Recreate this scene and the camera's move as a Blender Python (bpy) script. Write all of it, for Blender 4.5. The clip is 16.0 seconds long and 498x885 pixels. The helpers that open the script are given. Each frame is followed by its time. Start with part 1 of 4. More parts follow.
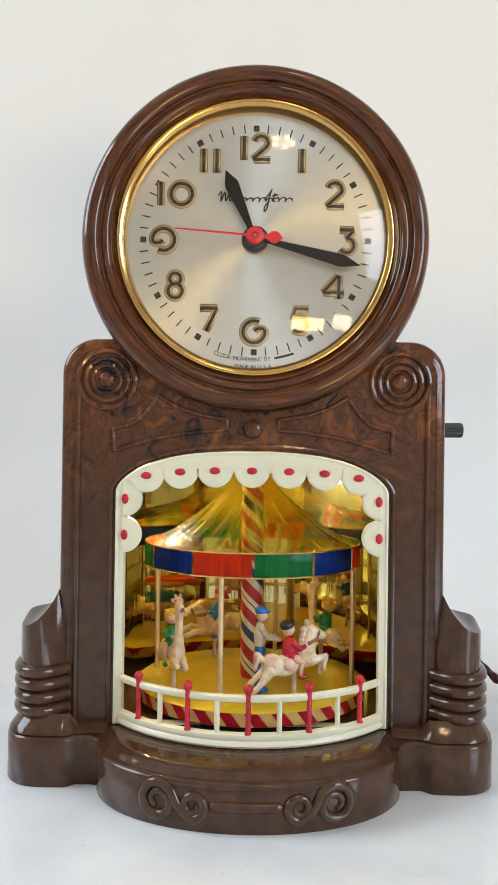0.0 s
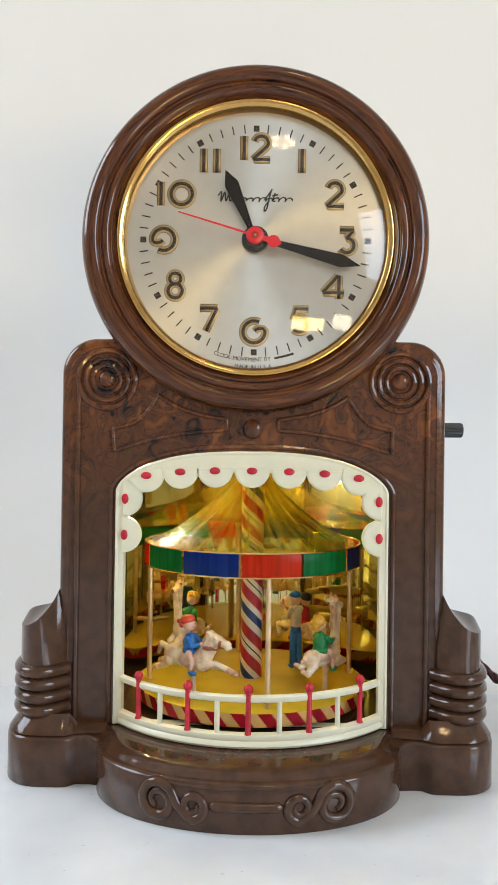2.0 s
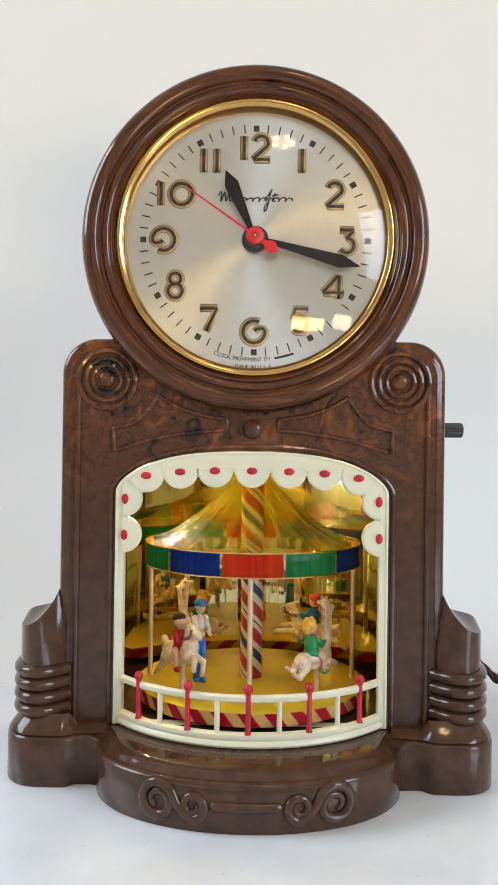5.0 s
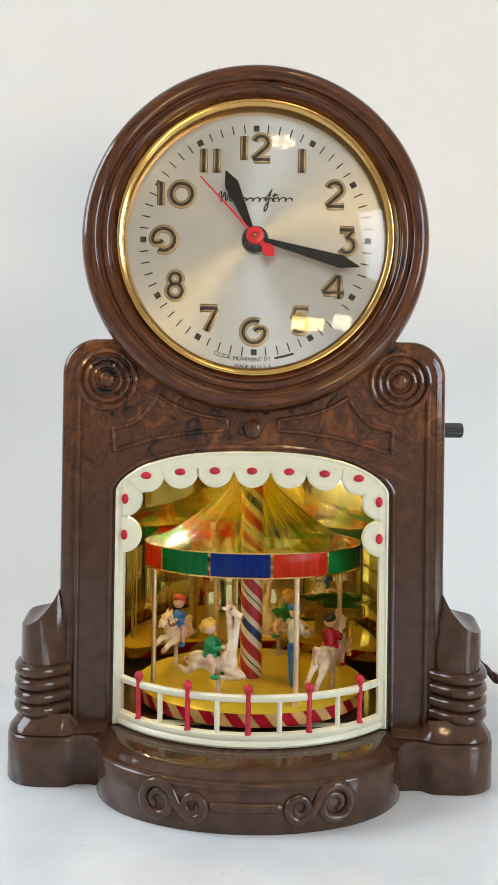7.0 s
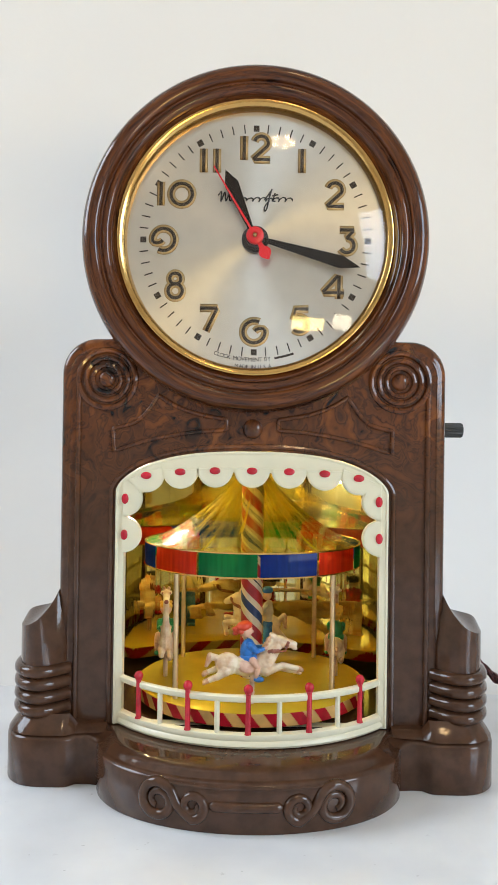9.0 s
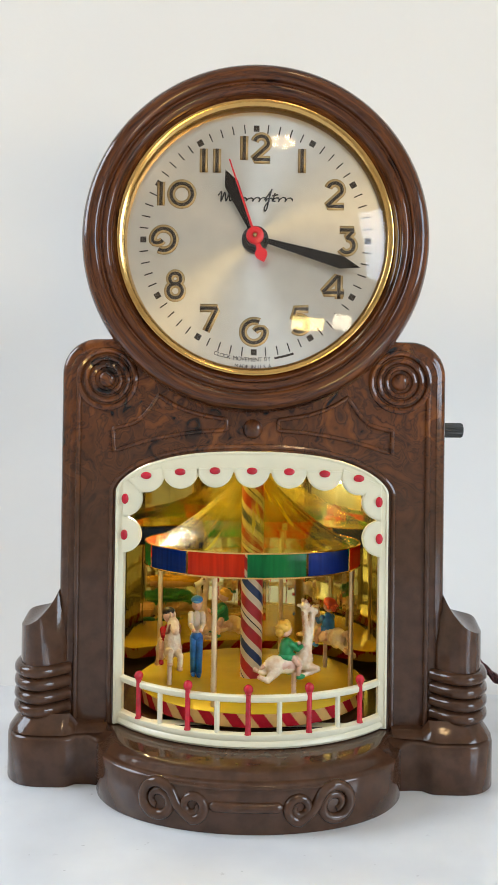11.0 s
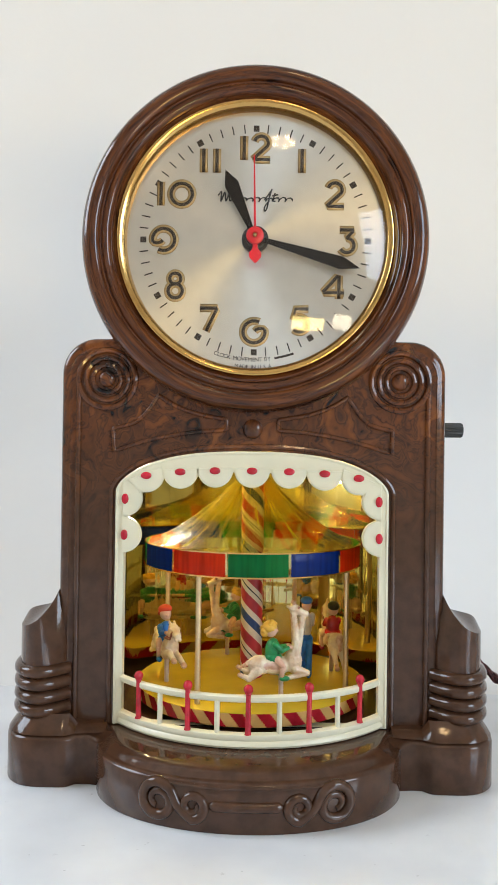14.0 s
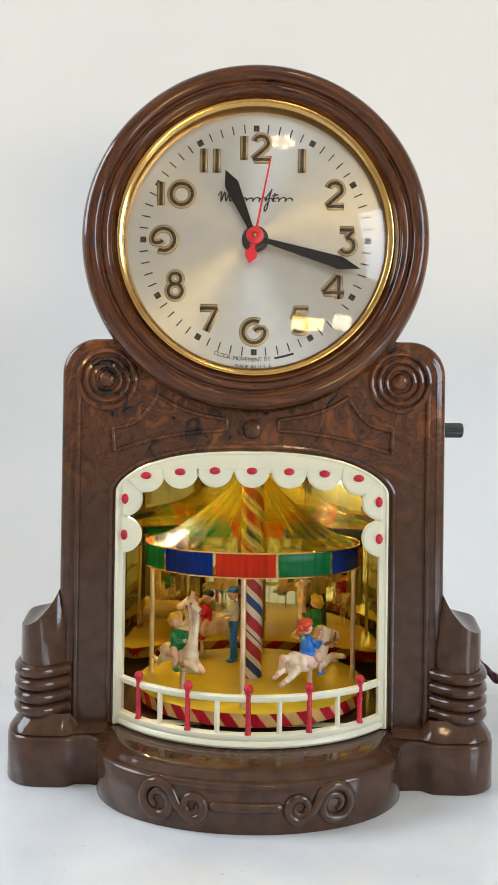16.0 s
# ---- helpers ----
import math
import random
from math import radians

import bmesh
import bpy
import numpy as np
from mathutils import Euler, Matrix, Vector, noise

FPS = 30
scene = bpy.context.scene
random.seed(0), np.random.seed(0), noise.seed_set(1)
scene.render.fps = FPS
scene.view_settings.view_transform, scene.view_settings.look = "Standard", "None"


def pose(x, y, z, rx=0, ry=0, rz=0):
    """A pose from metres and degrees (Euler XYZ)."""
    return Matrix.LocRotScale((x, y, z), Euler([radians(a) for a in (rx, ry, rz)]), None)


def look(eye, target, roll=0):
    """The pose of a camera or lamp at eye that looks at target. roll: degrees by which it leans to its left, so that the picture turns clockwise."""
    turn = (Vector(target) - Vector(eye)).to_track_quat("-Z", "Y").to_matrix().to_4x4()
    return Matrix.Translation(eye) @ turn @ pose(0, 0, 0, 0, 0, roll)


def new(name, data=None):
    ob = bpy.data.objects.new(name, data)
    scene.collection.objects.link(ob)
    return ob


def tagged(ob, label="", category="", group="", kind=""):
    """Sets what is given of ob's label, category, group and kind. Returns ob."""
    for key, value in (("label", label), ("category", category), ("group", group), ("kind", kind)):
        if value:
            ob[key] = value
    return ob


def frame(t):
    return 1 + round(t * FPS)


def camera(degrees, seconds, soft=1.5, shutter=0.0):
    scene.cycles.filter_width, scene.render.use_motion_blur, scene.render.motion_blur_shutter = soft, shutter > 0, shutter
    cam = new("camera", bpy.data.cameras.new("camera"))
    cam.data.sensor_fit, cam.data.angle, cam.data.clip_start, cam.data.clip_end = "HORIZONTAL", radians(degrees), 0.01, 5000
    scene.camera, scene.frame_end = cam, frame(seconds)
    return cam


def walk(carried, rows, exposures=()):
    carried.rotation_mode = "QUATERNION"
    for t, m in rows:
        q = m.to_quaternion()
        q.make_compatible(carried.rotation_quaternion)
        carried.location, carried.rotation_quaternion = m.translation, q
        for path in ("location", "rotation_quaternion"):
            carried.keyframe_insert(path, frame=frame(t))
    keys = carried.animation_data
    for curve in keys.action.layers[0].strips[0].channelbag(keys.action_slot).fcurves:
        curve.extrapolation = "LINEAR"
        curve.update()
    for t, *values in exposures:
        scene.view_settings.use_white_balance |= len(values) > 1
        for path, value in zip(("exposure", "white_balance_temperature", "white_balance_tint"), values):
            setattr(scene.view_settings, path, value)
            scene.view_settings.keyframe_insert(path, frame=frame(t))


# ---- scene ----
cam = camera(34.97, 16.0, soft=0.7, shutter=0.4)
EYE, AIM, ROLL = (0.0038, -0.287, 0.119), (-0.0013, 0.0, 0.1213), 0.75
walk(cam, [(0.0, look(EYE, AIM, ROLL)), (16.0, look(EYE, AIM, ROLL))], exposures=[(0.0, -0.03), (16.0, -0.03)])

# ---------- world and light ----------
world = bpy.data.worlds.new("world")
scene.world = world
world.use_nodes = True
sky = world.node_tree.nodes.new("ShaderNodeTexSky")
sky.sky_type, sky.sun_disc = "NISHITA", False
sky.sun_elevation, sky.sun_rotation = radians(35), radians(120)
world.node_tree.links.new(sky.outputs[0], world.node_tree.nodes["Background"].inputs[0])
world.node_tree.nodes["Background"].inputs[1].default_value = 0.1


def area_lamp(name, eye, target, sx, sy, watts, colour):
    data = bpy.data.lights.new(name, "AREA")
    data.shape, data.size, data.size_y, data.energy, data.color = "RECTANGLE", sx, sy, watts, colour
    ob = new(name, data)
    ob.matrix_basis = look(eye, target)
    return ob


# daylight in the side window openings, the warm ceiling lamp, the bulb hidden behind the arch of the clock
area_lamp("window_daylight", (1.56, -1.25, 0.65), (0.0, -0.6, 0.2), 0.95, 0.85, 26, (0.66, 0.82, 1.0))
area_lamp("side_window_daylight", (-1.56, -0.10, 1.05), (0.0, 0.0, 0.0), 0.86, 0.96, 26, (0.77, 0.875, 1.0))
# two added unseen lamps: they mirror as patches in the crystal and warm the backdrop
area_lamp("low_patch_lamp", (1.36, -2.19, -0.47), (0.0, 0.0, 0.15), 0.34, 0.24, 5.5, (1.0, 0.87, 0.62))
area_lamp("warm_low_lamp", (0.78, -2.19, -0.50), (0.0, 0.0, 0.15), 0.50, 0.20, 13.0, (1.0, 0.72, 0.26))


# ---------- materials ----------
def material(name, colour, rough=0.5, metal=0.0, noise_amount=0.15, noise_scale=200.0, bump=0.02, bump_scale=900.0,
             second=None, coat=0.0, spec=0.5, emit=0.0):
    m = bpy.data.materials.new(name)
    m.use_nodes = True
    nt = m.node_tree
    b = nt.nodes["Principled BSDF"]
    b.inputs["Roughness"].default_value, b.inputs["Metallic"].default_value = rough, metal
    b.inputs["Coat Weight"].default_value, b.inputs["Specular IOR Level"].default_value = coat, spec
    tc = nt.nodes.new("ShaderNodeTexCoord")
    n1 = nt.nodes.new("ShaderNodeTexNoise")
    n1.inputs["Scale"].default_value, n1.inputs["Detail"].default_value = noise_scale, 5
    nt.links.new(tc.outputs["Object"], n1.inputs["Vector"])
    mix = nt.nodes.new("ShaderNodeMix")
    mix.data_type = "RGBA"
    other = second or tuple(c * (1 - noise_amount * 2) for c in colour)
    mix.inputs[6].default_value, mix.inputs[7].default_value = (*other, 1), (*colour, 1)
    ramp = nt.nodes.new("ShaderNodeMapRange")
    ramp.inputs[1].default_value, ramp.inputs[2].default_value = 0.35, 0.6
    nt.links.new(n1.outputs[0], ramp.inputs[0])
    nt.links.new(ramp.outputs[0], mix.inputs[0])
    nt.links.new(mix.outputs[2], b.inputs["Base Color"])
    n2 = nt.nodes.new("ShaderNodeTexNoise")
    n2.inputs["Scale"].default_value = bump_scale
    nt.links.new(tc.outputs["Object"], n2.inputs["Vector"])
    bp = nt.nodes.new("ShaderNodeBump")
    bp.inputs["Strength"].default_value, bp.inputs["Distance"].default_value = bump, 0.001
    nt.links.new(n2.outputs[0], bp.inputs["Height"])
    nt.links.new(bp.outputs[0], b.inputs["Normal"])
    if emit:
        b.inputs["Emission Color"].default_value = (*colour, 1)
        b.inputs["Emission Strength"].default_value = emit
    return m


def bakelite_material(name="marbled_brown_bakelite", scale=46, twist=1.9, veins=1.0):
    """Marbled brown phenolic resin: warped swirls of black and rust in a dark brown body, fading to plainer brown low down."""
    m = material(name, (0.05, 0.025, 0.016), rough=0.11, bump=0.03, bump_scale=350, spec=0.42)
    nt = m.node_tree
    b = nt.nodes["Principled BSDF"]
    tc = [n for n in nt.nodes if n.type == "TEX_COORD"][0]
    warp = nt.nodes.new("ShaderNodeTexNoise")
    warp.inputs["Scale"].default_value, warp.inputs["Detail"].default_value = 32, 3
    nt.links.new(tc.outputs["Object"], warp.inputs["Vector"])
    add = nt.nodes.new("ShaderNodeVectorMath")
    add.operation = "MULTIPLY_ADD"
    add.inputs[1].default_value = (0.09, 0.09, 0.05)
    nt.links.new(warp.outputs["Color"], add.inputs[0])
    nt.links.new(tc.outputs["Object"], add.inputs[2])
    sw = nt.nodes.new("ShaderNodeTexNoise")
    sw.inputs["Scale"].default_value, sw.inputs["Detail"].default_value, sw.inputs["Distortion"].default_value = scale, 6, twist
    nt.links.new(add.outputs[0], sw.inputs["Vector"])
    cr = nt.nodes.new("ShaderNodeValToRGB")
    e = cr.color_ramp.elements
    mid = (0.050, 0.016, 0.006)
    for i, (at, c) in enumerate(((0.34, (0.006, 0.005, 0.005)), (0.40, (0.054, 0.018, 0.008)), (0.49, (0.115, 0.036, 0.011)), (0.52, (0.040, 0.014, 0.007)), (0.56, (0.115, 0.036, 0.011)), (0.72, (0.21, 0.068, 0.017)))):
        k = e[i] if i < 2 else e.new(at)
        k.position = at
        k.color = (*(m0 + (c0 - m0) * veins for m0, c0 in zip(mid, c)), 1)
    nt.links.new(sw.outputs[0], cr.inputs[0])
    sep = nt.nodes.new("ShaderNodeSeparateXYZ")
    nt.links.new(tc.outputs["Object"], sep.inputs[0])
    mr = nt.nodes.new("ShaderNodeMapRange")
    mr.inputs[1].default_value, mr.inputs[2].default_value = 0.085, 0.130
    nt.links.new(sep.outputs[2], mr.inputs[0])
    mix = nt.nodes.new("ShaderNodeMix")
    mix.data_type = "RGBA"
    base = [n for n in nt.nodes if n.type == "MIX"][0]
    base.inputs[6].default_value, base.inputs[7].default_value = (0.052, 0.023, 0.012, 1), (0.076, 0.034, 0.018, 1)
    nt.links.new(mr.outputs[0], mix.inputs[0])
    nt.links.new(base.outputs[2], mix.inputs[6])
    nt.links.new(cr.outputs[0], mix.inputs[7])
    nt.links.new(mix.outputs[2], b.inputs["Base Color"])
    return m


BAKELITE = bakelite_material()
BEZEL = bakelite_material("streaked_brown_bakelite", 1.0, 0.5, 0.62)


def streak_round(m):
    """Turns the marbling of a ring into long streaks that run round it."""
    nt = m.node_tree
    tc = [n for n in nt.nodes if n.type == "TEX_COORD"][0]
    sw = [n for n in nt.nodes if n.type == "TEX_NOISE" and abs(n.inputs["Distortion"].default_value - 0.5) < 1e-4][0]
    mp = nt.nodes.new("ShaderNodeMapping")
    mp.inputs["Rotation"].default_value = (radians(90), 0, radians(20))
    gr = nt.nodes.new("ShaderNodeTexGradient")
    gr.gradient_type = "RADIAL"
    nt.links.new(tc.outputs["Object"], mp.inputs[0])
    nt.links.new(mp.outputs[0], gr.inputs[0])
    ln = nt.nodes.new("ShaderNodeVectorMath")
    ln.operation = "LENGTH"
    nt.links.new(tc.outputs["Object"], ln.inputs[0])
    cb = nt.nodes.new("ShaderNodeCombineXYZ")
    for k, (src, mul) in enumerate(((gr.outputs["Fac"], 16.0), (ln.outputs["Value"], 620.0))):
        mm = nt.nodes.new("ShaderNodeMath")
        mm.operation = "MULTIPLY"
        mm.inputs[1].default_value = mul
        nt.links.new(src, mm.inputs[0])
        nt.links.new(mm.outputs[0], cb.inputs[k])
    nt.links.new(cb.outputs[0], sw.inputs["Vector"])
    # the ring's own height starts at its centre: full marbling all over
    mr = [n for n in nt.nodes if n.type == "MAP_RANGE" and abs(n.inputs[1].default_value - 0.085) < 1e-4][0]
    mr.inputs[1].default_value, mr.inputs[2].default_value = -1.0, -0.9


streak_round(BEZEL)
CREAM = material("cream_plastic", (0.77, 0.72, 0.53), rough=0.32, noise_amount=0.03, noise_scale=60, bump=0.05, bump_scale=500)
RED = material("glossy_red_paint", (0.55, 0.012, 0.03), rough=0.25, noise_amount=0.15, bump=0.1, bump_scale=700)
BRASS = material("polished_brass", (0.62, 0.38, 0.13), rough=0.16, metal=1.0, noise_amount=0.04, bump=0.02)
POLE = material("dull_brass_tube", (0.72, 0.52, 0.30), rough=0.3, metal=0.8, noise_amount=0.08)
BLACK = material("black_lacquer", (0.010, 0.008, 0.007), rough=0.35)
HAND = material("dark_brown_lacquer", (0.012, 0.008, 0.006), rough=0.6, spec=0.15)
INK = material("dark_brown_ink", (0.035, 0.022, 0.012), rough=0.5)
GILT = material("gilt_print", (0.48, 0.34, 0.16), rough=0.35, metal=0.4, noise_amount=0.1)
REDHAND = material("red_enamel", (0.75, 0.01, 0.02), rough=0.3, noise_amount=0.05)
YELLOW = material("yellow_painted_metal", (0.66, 0.46, 0.03), rough=0.25, noise_amount=0.08, noise_scale=60, metal=0.15)
PEACH = material("peach_painted_rim", (0.74, 0.44, 0.15), rough=0.3, noise_amount=0.12, noise_scale=150)
DARK = material("dark_inner_floor", (0.02, 0.008, 0.006), rough=0.4)
KNOB = material("black_ribbed_knob", (0.03, 0.03, 0.028), rough=0.45)
CORD = material("maroon_braided_cloth", (0.10, 0.025, 0.025), rough=0.8, noise_amount=0.4, noise_scale=900, bump=0.6, bump_scale=1500)
IVORY = material("ivory_painted_plastic", (0.82, 0.69, 0.50), rough=0.28, noise_scale=260, second=(0.64, 0.42, 0.26), bump=0.3, bump_scale=600)
WASH = material("brown_wash_paint", (0.52, 0.27, 0.15), rough=0.4, noise_scale=500, second=(0.70, 0.48, 0.32), bump=0.3, bump_scale=600)
SADDLE = material("pinkish_saddle_paint", (0.78, 0.56, 0.44), rough=0.35, noise_scale=350, second=(0.62, 0.34, 0.24))
BRIDLE = material("red_brown_bridle_paint", (0.30, 0.09, 0.05), rough=0.4, noise_scale=600)
SKIN = material("pale_pink_paint", (0.75, 0.45, 0.32), rough=0.45, noise_amount=0.08)
BLUE = material("blue_paint", (0.02, 0.19, 0.62), rough=0.35, noise_amount=0.2, noise_scale=400)
GREEN = material("green_paint", (0.01, 0.26, 0.08), rough=0.35, noise_amount=0.2, noise_scale=400)
COATWHITE = material("off_white_paint", (0.70, 0.64, 0.55), rough=0.45, noise_amount=0.1)
BLOND = material("yellow_hair_paint", (0.75, 0.42, 0.05), rough=0.45)
ORANGE = material("red_orange_paint", (0.65, 0.06, 0.02), rough=0.4)
WHITEPAINT = material("white_post_paint", (0.72, 0.62, 0.48), rough=0.35, noise_amount=0.05)
NAVY = material("navy_post_paint", (0.02, 0.05, 0.16), rough=0.35)
STRIPERED = material("post_red_paint", (0.45, 0.02, 0.03), rough=0.35)
ROD = material("pinkish_clear_rod", (0.70, 0.50, 0.38), rough=0.3)
TABLE = material("white_mottled_stone", (0.77, 0.785, 0.80), rough=0.2, noise_scale=26, second=(0.69, 0.705, 0.73), bump=0.05, bump_scale=40)
SPECK = material("grey_stone_speck", (0.60, 0.61, 0.63), rough=0.5, noise_scale=500)
PAPER = material("white_backdrop_paper", (0.71, 0.70, 0.68), rough=0.9, noise_amount=0.02, noise_scale=3, bump=0.05, bump_scale=300)
WALLPAINT = material("white_wall_paint", (0.78, 0.76, 0.72), rough=0.8, noise_amount=0.03, noise_scale=4)
FLOORWOOD = material("oak_floor", (0.30, 0.18, 0.09), rough=0.4, noise_scale=12)
BULBGLASS = material("glowing_bulb_glass", (1.0, 0.90, 0.70), rough=0.3, emit=300.0, noise_amount=0.0)
LAMPGLOW = material("glowing_lamp_glass", (1.0, 0.70, 0.38), rough=0.4, emit=42.0)


def gold_mirror_material():
    """Gold foil with the fine upright ripples of a hand-rolled sheet."""
    m = material("crinkled_gold_foil_mirror", (0.70, 0.60, 0.27), rough=0.03, metal=1.0, noise_amount=0.08, noise_scale=40, bump=0.05, bump_scale=60)
    nt = m.node_tree
    mp = nt.nodes.new("ShaderNodeMapping")
    mp.inputs["Scale"].default_value = (5.0, 5.0, 0.25)
    tc = [n for n in nt.nodes if n.type == "TEX_COORD"][0]
    bp = [n for n in nt.nodes if n.type == "BUMP"][0]
    nz = bp.inputs["Height"].links[0].from_node
    nt.links.new(tc.outputs["Object"], mp.inputs[0])
    nt.links.new(mp.outputs[0], nz.inputs["Vector"])
    nz.inputs["Detail"].default_value = 2
    # tarnish spreads part of the light softly
    haze = nt.nodes.new("ShaderNodeBsdfGlossy")
    haze.inputs["Color"].default_value, haze.inputs["Roughness"].default_value = (0.80, 0.70, 0.24, 1), 0.30
    mx = nt.nodes.new("ShaderNodeMixShader")
    mx.inputs[0].default_value = 0.06
    nt.links.new(nt.nodes["Principled BSDF"].outputs[0], mx.inputs[1])
    nt.links.new(haze.outputs[0], mx.inputs[2])
    nt.links.new(mx.outputs[0], nt.nodes["Material Output"].inputs[0])
    return m


def tinted_plastic(name, tint, body, amount, rough=0.15, blur=0.0, share=0.6):
    """Clear coloured plastic sheet: part of the light goes straight through tinted, part scatters, part is glossy."""
    m = bpy.data.materials.new(name)
    m.use_nodes = True
    nt = m.node_tree
    out = nt.nodes["Material Output"]
    p = nt.nodes["Principled BSDF"]
    p.inputs["Base Color"].default_value, p.inputs["Roughness"].default_value = (*body, 1), rough
    p.inputs["Specular IOR Level"].default_value, p.inputs["Coat Weight"].default_value = 0.4, 0.25 if blur else 0.0
    tr = nt.nodes.new("ShaderNodeBsdfTransparent")
    tr.inputs[0].default_value = (*tint, 1)
    tl = nt.nodes.new("ShaderNodeBsdfTranslucent")
    tl.inputs[0].default_value = (*body, 1)
    tc = nt.nodes.new("ShaderNodeTexCoord")
    nz = nt.nodes.new("ShaderNodeTexNoise")
    nz.inputs["Scale"].default_value = 70
    nt.links.new(tc.outputs["Object"], nz.inputs["Vector"])
    bp = nt.nodes.new("ShaderNodeBump")
    bp.inputs["Strength"].default_value, bp.inputs["Distance"].default_value = 0.15, 0.002
    nt.links.new(nz.outputs[0], bp.inputs["Height"])
    nt.links.new(bp.outputs[0], p.inputs["Normal"])
    m1, m2 = nt.nodes.new("ShaderNodeMixShader"), nt.nodes.new("ShaderNodeMixShader")
    m1.inputs[0].default_value = share
    nt.links.new(p.outputs[0], m1.inputs[1])
    nt.links.new(tl.outputs[0], m1.inputs[2])
    m2.inputs[0].default_value = amount
    nt.links.new(m1.outputs[0], m2.inputs[1])
    nt.links.new(tr.outputs[0], m2.inputs[2])
    nt.links.new(m2.outputs[0], out.inputs[0])
    if not blur:
        mp = nt.nodes.new("ShaderNodeMapping")
        mp.inputs["Scale"].default_value = (9.0, 9.0, 0.6)
        nt.links.new(tc.outputs["Object"], mp.inputs[0])
        nt.links.new(mp.outputs[0], nz.inputs["Vector"])
        st = nt.nodes.new("ShaderNodeMapRange")
        st.inputs[1].default_value, st.inputs[2].default_value = 0.35, 0.68
        st.inputs[3].default_value, st.inputs[4].default_value = 0.0, amount * 2.6
        nt.links.new(nz.outputs[0], st.inputs[0])
        nt.links.new(st.outputs[0], m2.inputs[0])
    if blur:
        # faint streaks from the peak down
        gr = nt.nodes.new("ShaderNodeTexGradient")
        gr.gradient_type = "RADIAL"
        nt.links.new(tc.outputs["Object"], gr.inputs[0])
        sx = nt.nodes.new("ShaderNodeSeparateXYZ")
        nt.links.new(tc.outputs["Object"], sx.inputs[0])
        cb = nt.nodes.new("ShaderNodeCombineXYZ")
        for k, (src, mul) in enumerate(((gr.outputs["Fac"], 45.0), (sx.outputs[2], 45.0))):
            mm = nt.nodes.new("ShaderNodeMath")
            mm.operation = "MULTIPLY"
            mm.inputs[1].default_value = mul
            nt.links.new(src, mm.inputs[0])
            nt.links.new(mm.outputs[0], cb.inputs[k])
        nz.inputs["Scale"].default_value = 1.3
        nz.inputs["Detail"].default_value = 5
        nt.links.new(cb.outputs[0], nz.inputs["Vector"])
        bp.inputs["Strength"].default_value = 0.9
        st = nt.nodes.new("ShaderNodeMapRange")
        st.inputs[3].default_value, st.inputs[4].default_value = amount - 0.45, amount + 0.30
        st.inputs[1].default_value, st.inputs[2].default_value = 0.36, 0.64
        nt.links.new(nz.outputs[0], st.inputs[0])
        nt.links.new(st.outputs[0], m2.inputs[0])
        # cloudy sheet: what lies behind shows softly
        rf = nt.nodes.new("ShaderNodeBsdfRefraction")
        rf.inputs["Color"].default_value, rf.inputs["Roughness"].default_value, rf.inputs["IOR"].default_value = (*tint, 1), 0.24, 1.05
        m3 = nt.nodes.new("ShaderNodeMixShader")
        m3.inputs[0].default_value = blur
        nt.links.new(m2.outputs[0], m3.inputs[1])
        nt.links.new(rf.outputs[0], m3.inputs[2])
        nt.links.new(m3.outputs[0], out.inputs[0])
    return m


MIRROR = gold_mirror_material()
CANOPY = tinted_plastic("amber_clear_plastic", (0.96, 0.84, 0.30), (0.80, 0.58, 0.01), 0.66, rough=0.26, blur=0.5, share=0.36)
VAL_RED = tinted_plastic("red_clear_plastic", (0.9, 0.12, 0.05), (0.66, 0.045, 0.01), 0.12)
VAL_GREEN = tinted_plastic("green_clear_plastic", (0.08, 0.7, 0.25), (0.005, 0.22, 0.07), 0.12)
VAL_BLUE = tinted_plastic("blue_clear_plastic", (0.06, 0.15, 0.8), (0.004, 0.035, 0.30), 0.12)


def dial_material():
    """Silvered dial with a fine radial brushing."""
    m = material("brushed_silver_dial", (0.73, 0.69, 0.61), rough=0.33, metal=0.95, noise_amount=0.02, bump=0.01)
    b = m.node_tree.nodes["Principled BSDF"]
    b.inputs["Anisotropic"].default_value = 0.8
    tg = m.node_tree.nodes.new("ShaderNodeTangent")
    tg.direction_type, tg.axis = "RADIAL", "Y"
    m.node_tree.links.new(tg.outputs[0], b.inputs["Tangent"])
    return m


def crystal_material():
    m = bpy.data.materials.new("clear_glass_crystal")
    m.use_nodes = True
    nt = m.node_tree
    nt.nodes.remove(nt.nodes["Principled BSDF"])
    gl, tr, fr = (nt.nodes.new(k) for k in ("ShaderNodeBsdfGlossy", "ShaderNodeBsdfTransparent", "ShaderNodeFresnel"))
    gl.inputs["Roughness"].default_value = 0.015
    fr.inputs[0].default_value = 1.5
    mx = nt.nodes.new("ShaderNodeMixShader")
    nt.links.new(fr.outputs[0], mx.inputs[0])
    nt.links.new(tr.outputs[0], mx.inputs[1])
    nt.links.new(gl.outputs[0], mx.inputs[2])
    nt.links.new(mx.outputs[0], nt.nodes["Material Output"].inputs[0])
    return m


DIAL, CRYSTAL = dial_material(), crystal_material()


# ---------- mesh helpers (all lengths below in millimetres) ----------
def V(x, y, z):
    return Vector((x, y, z)) * 0.001


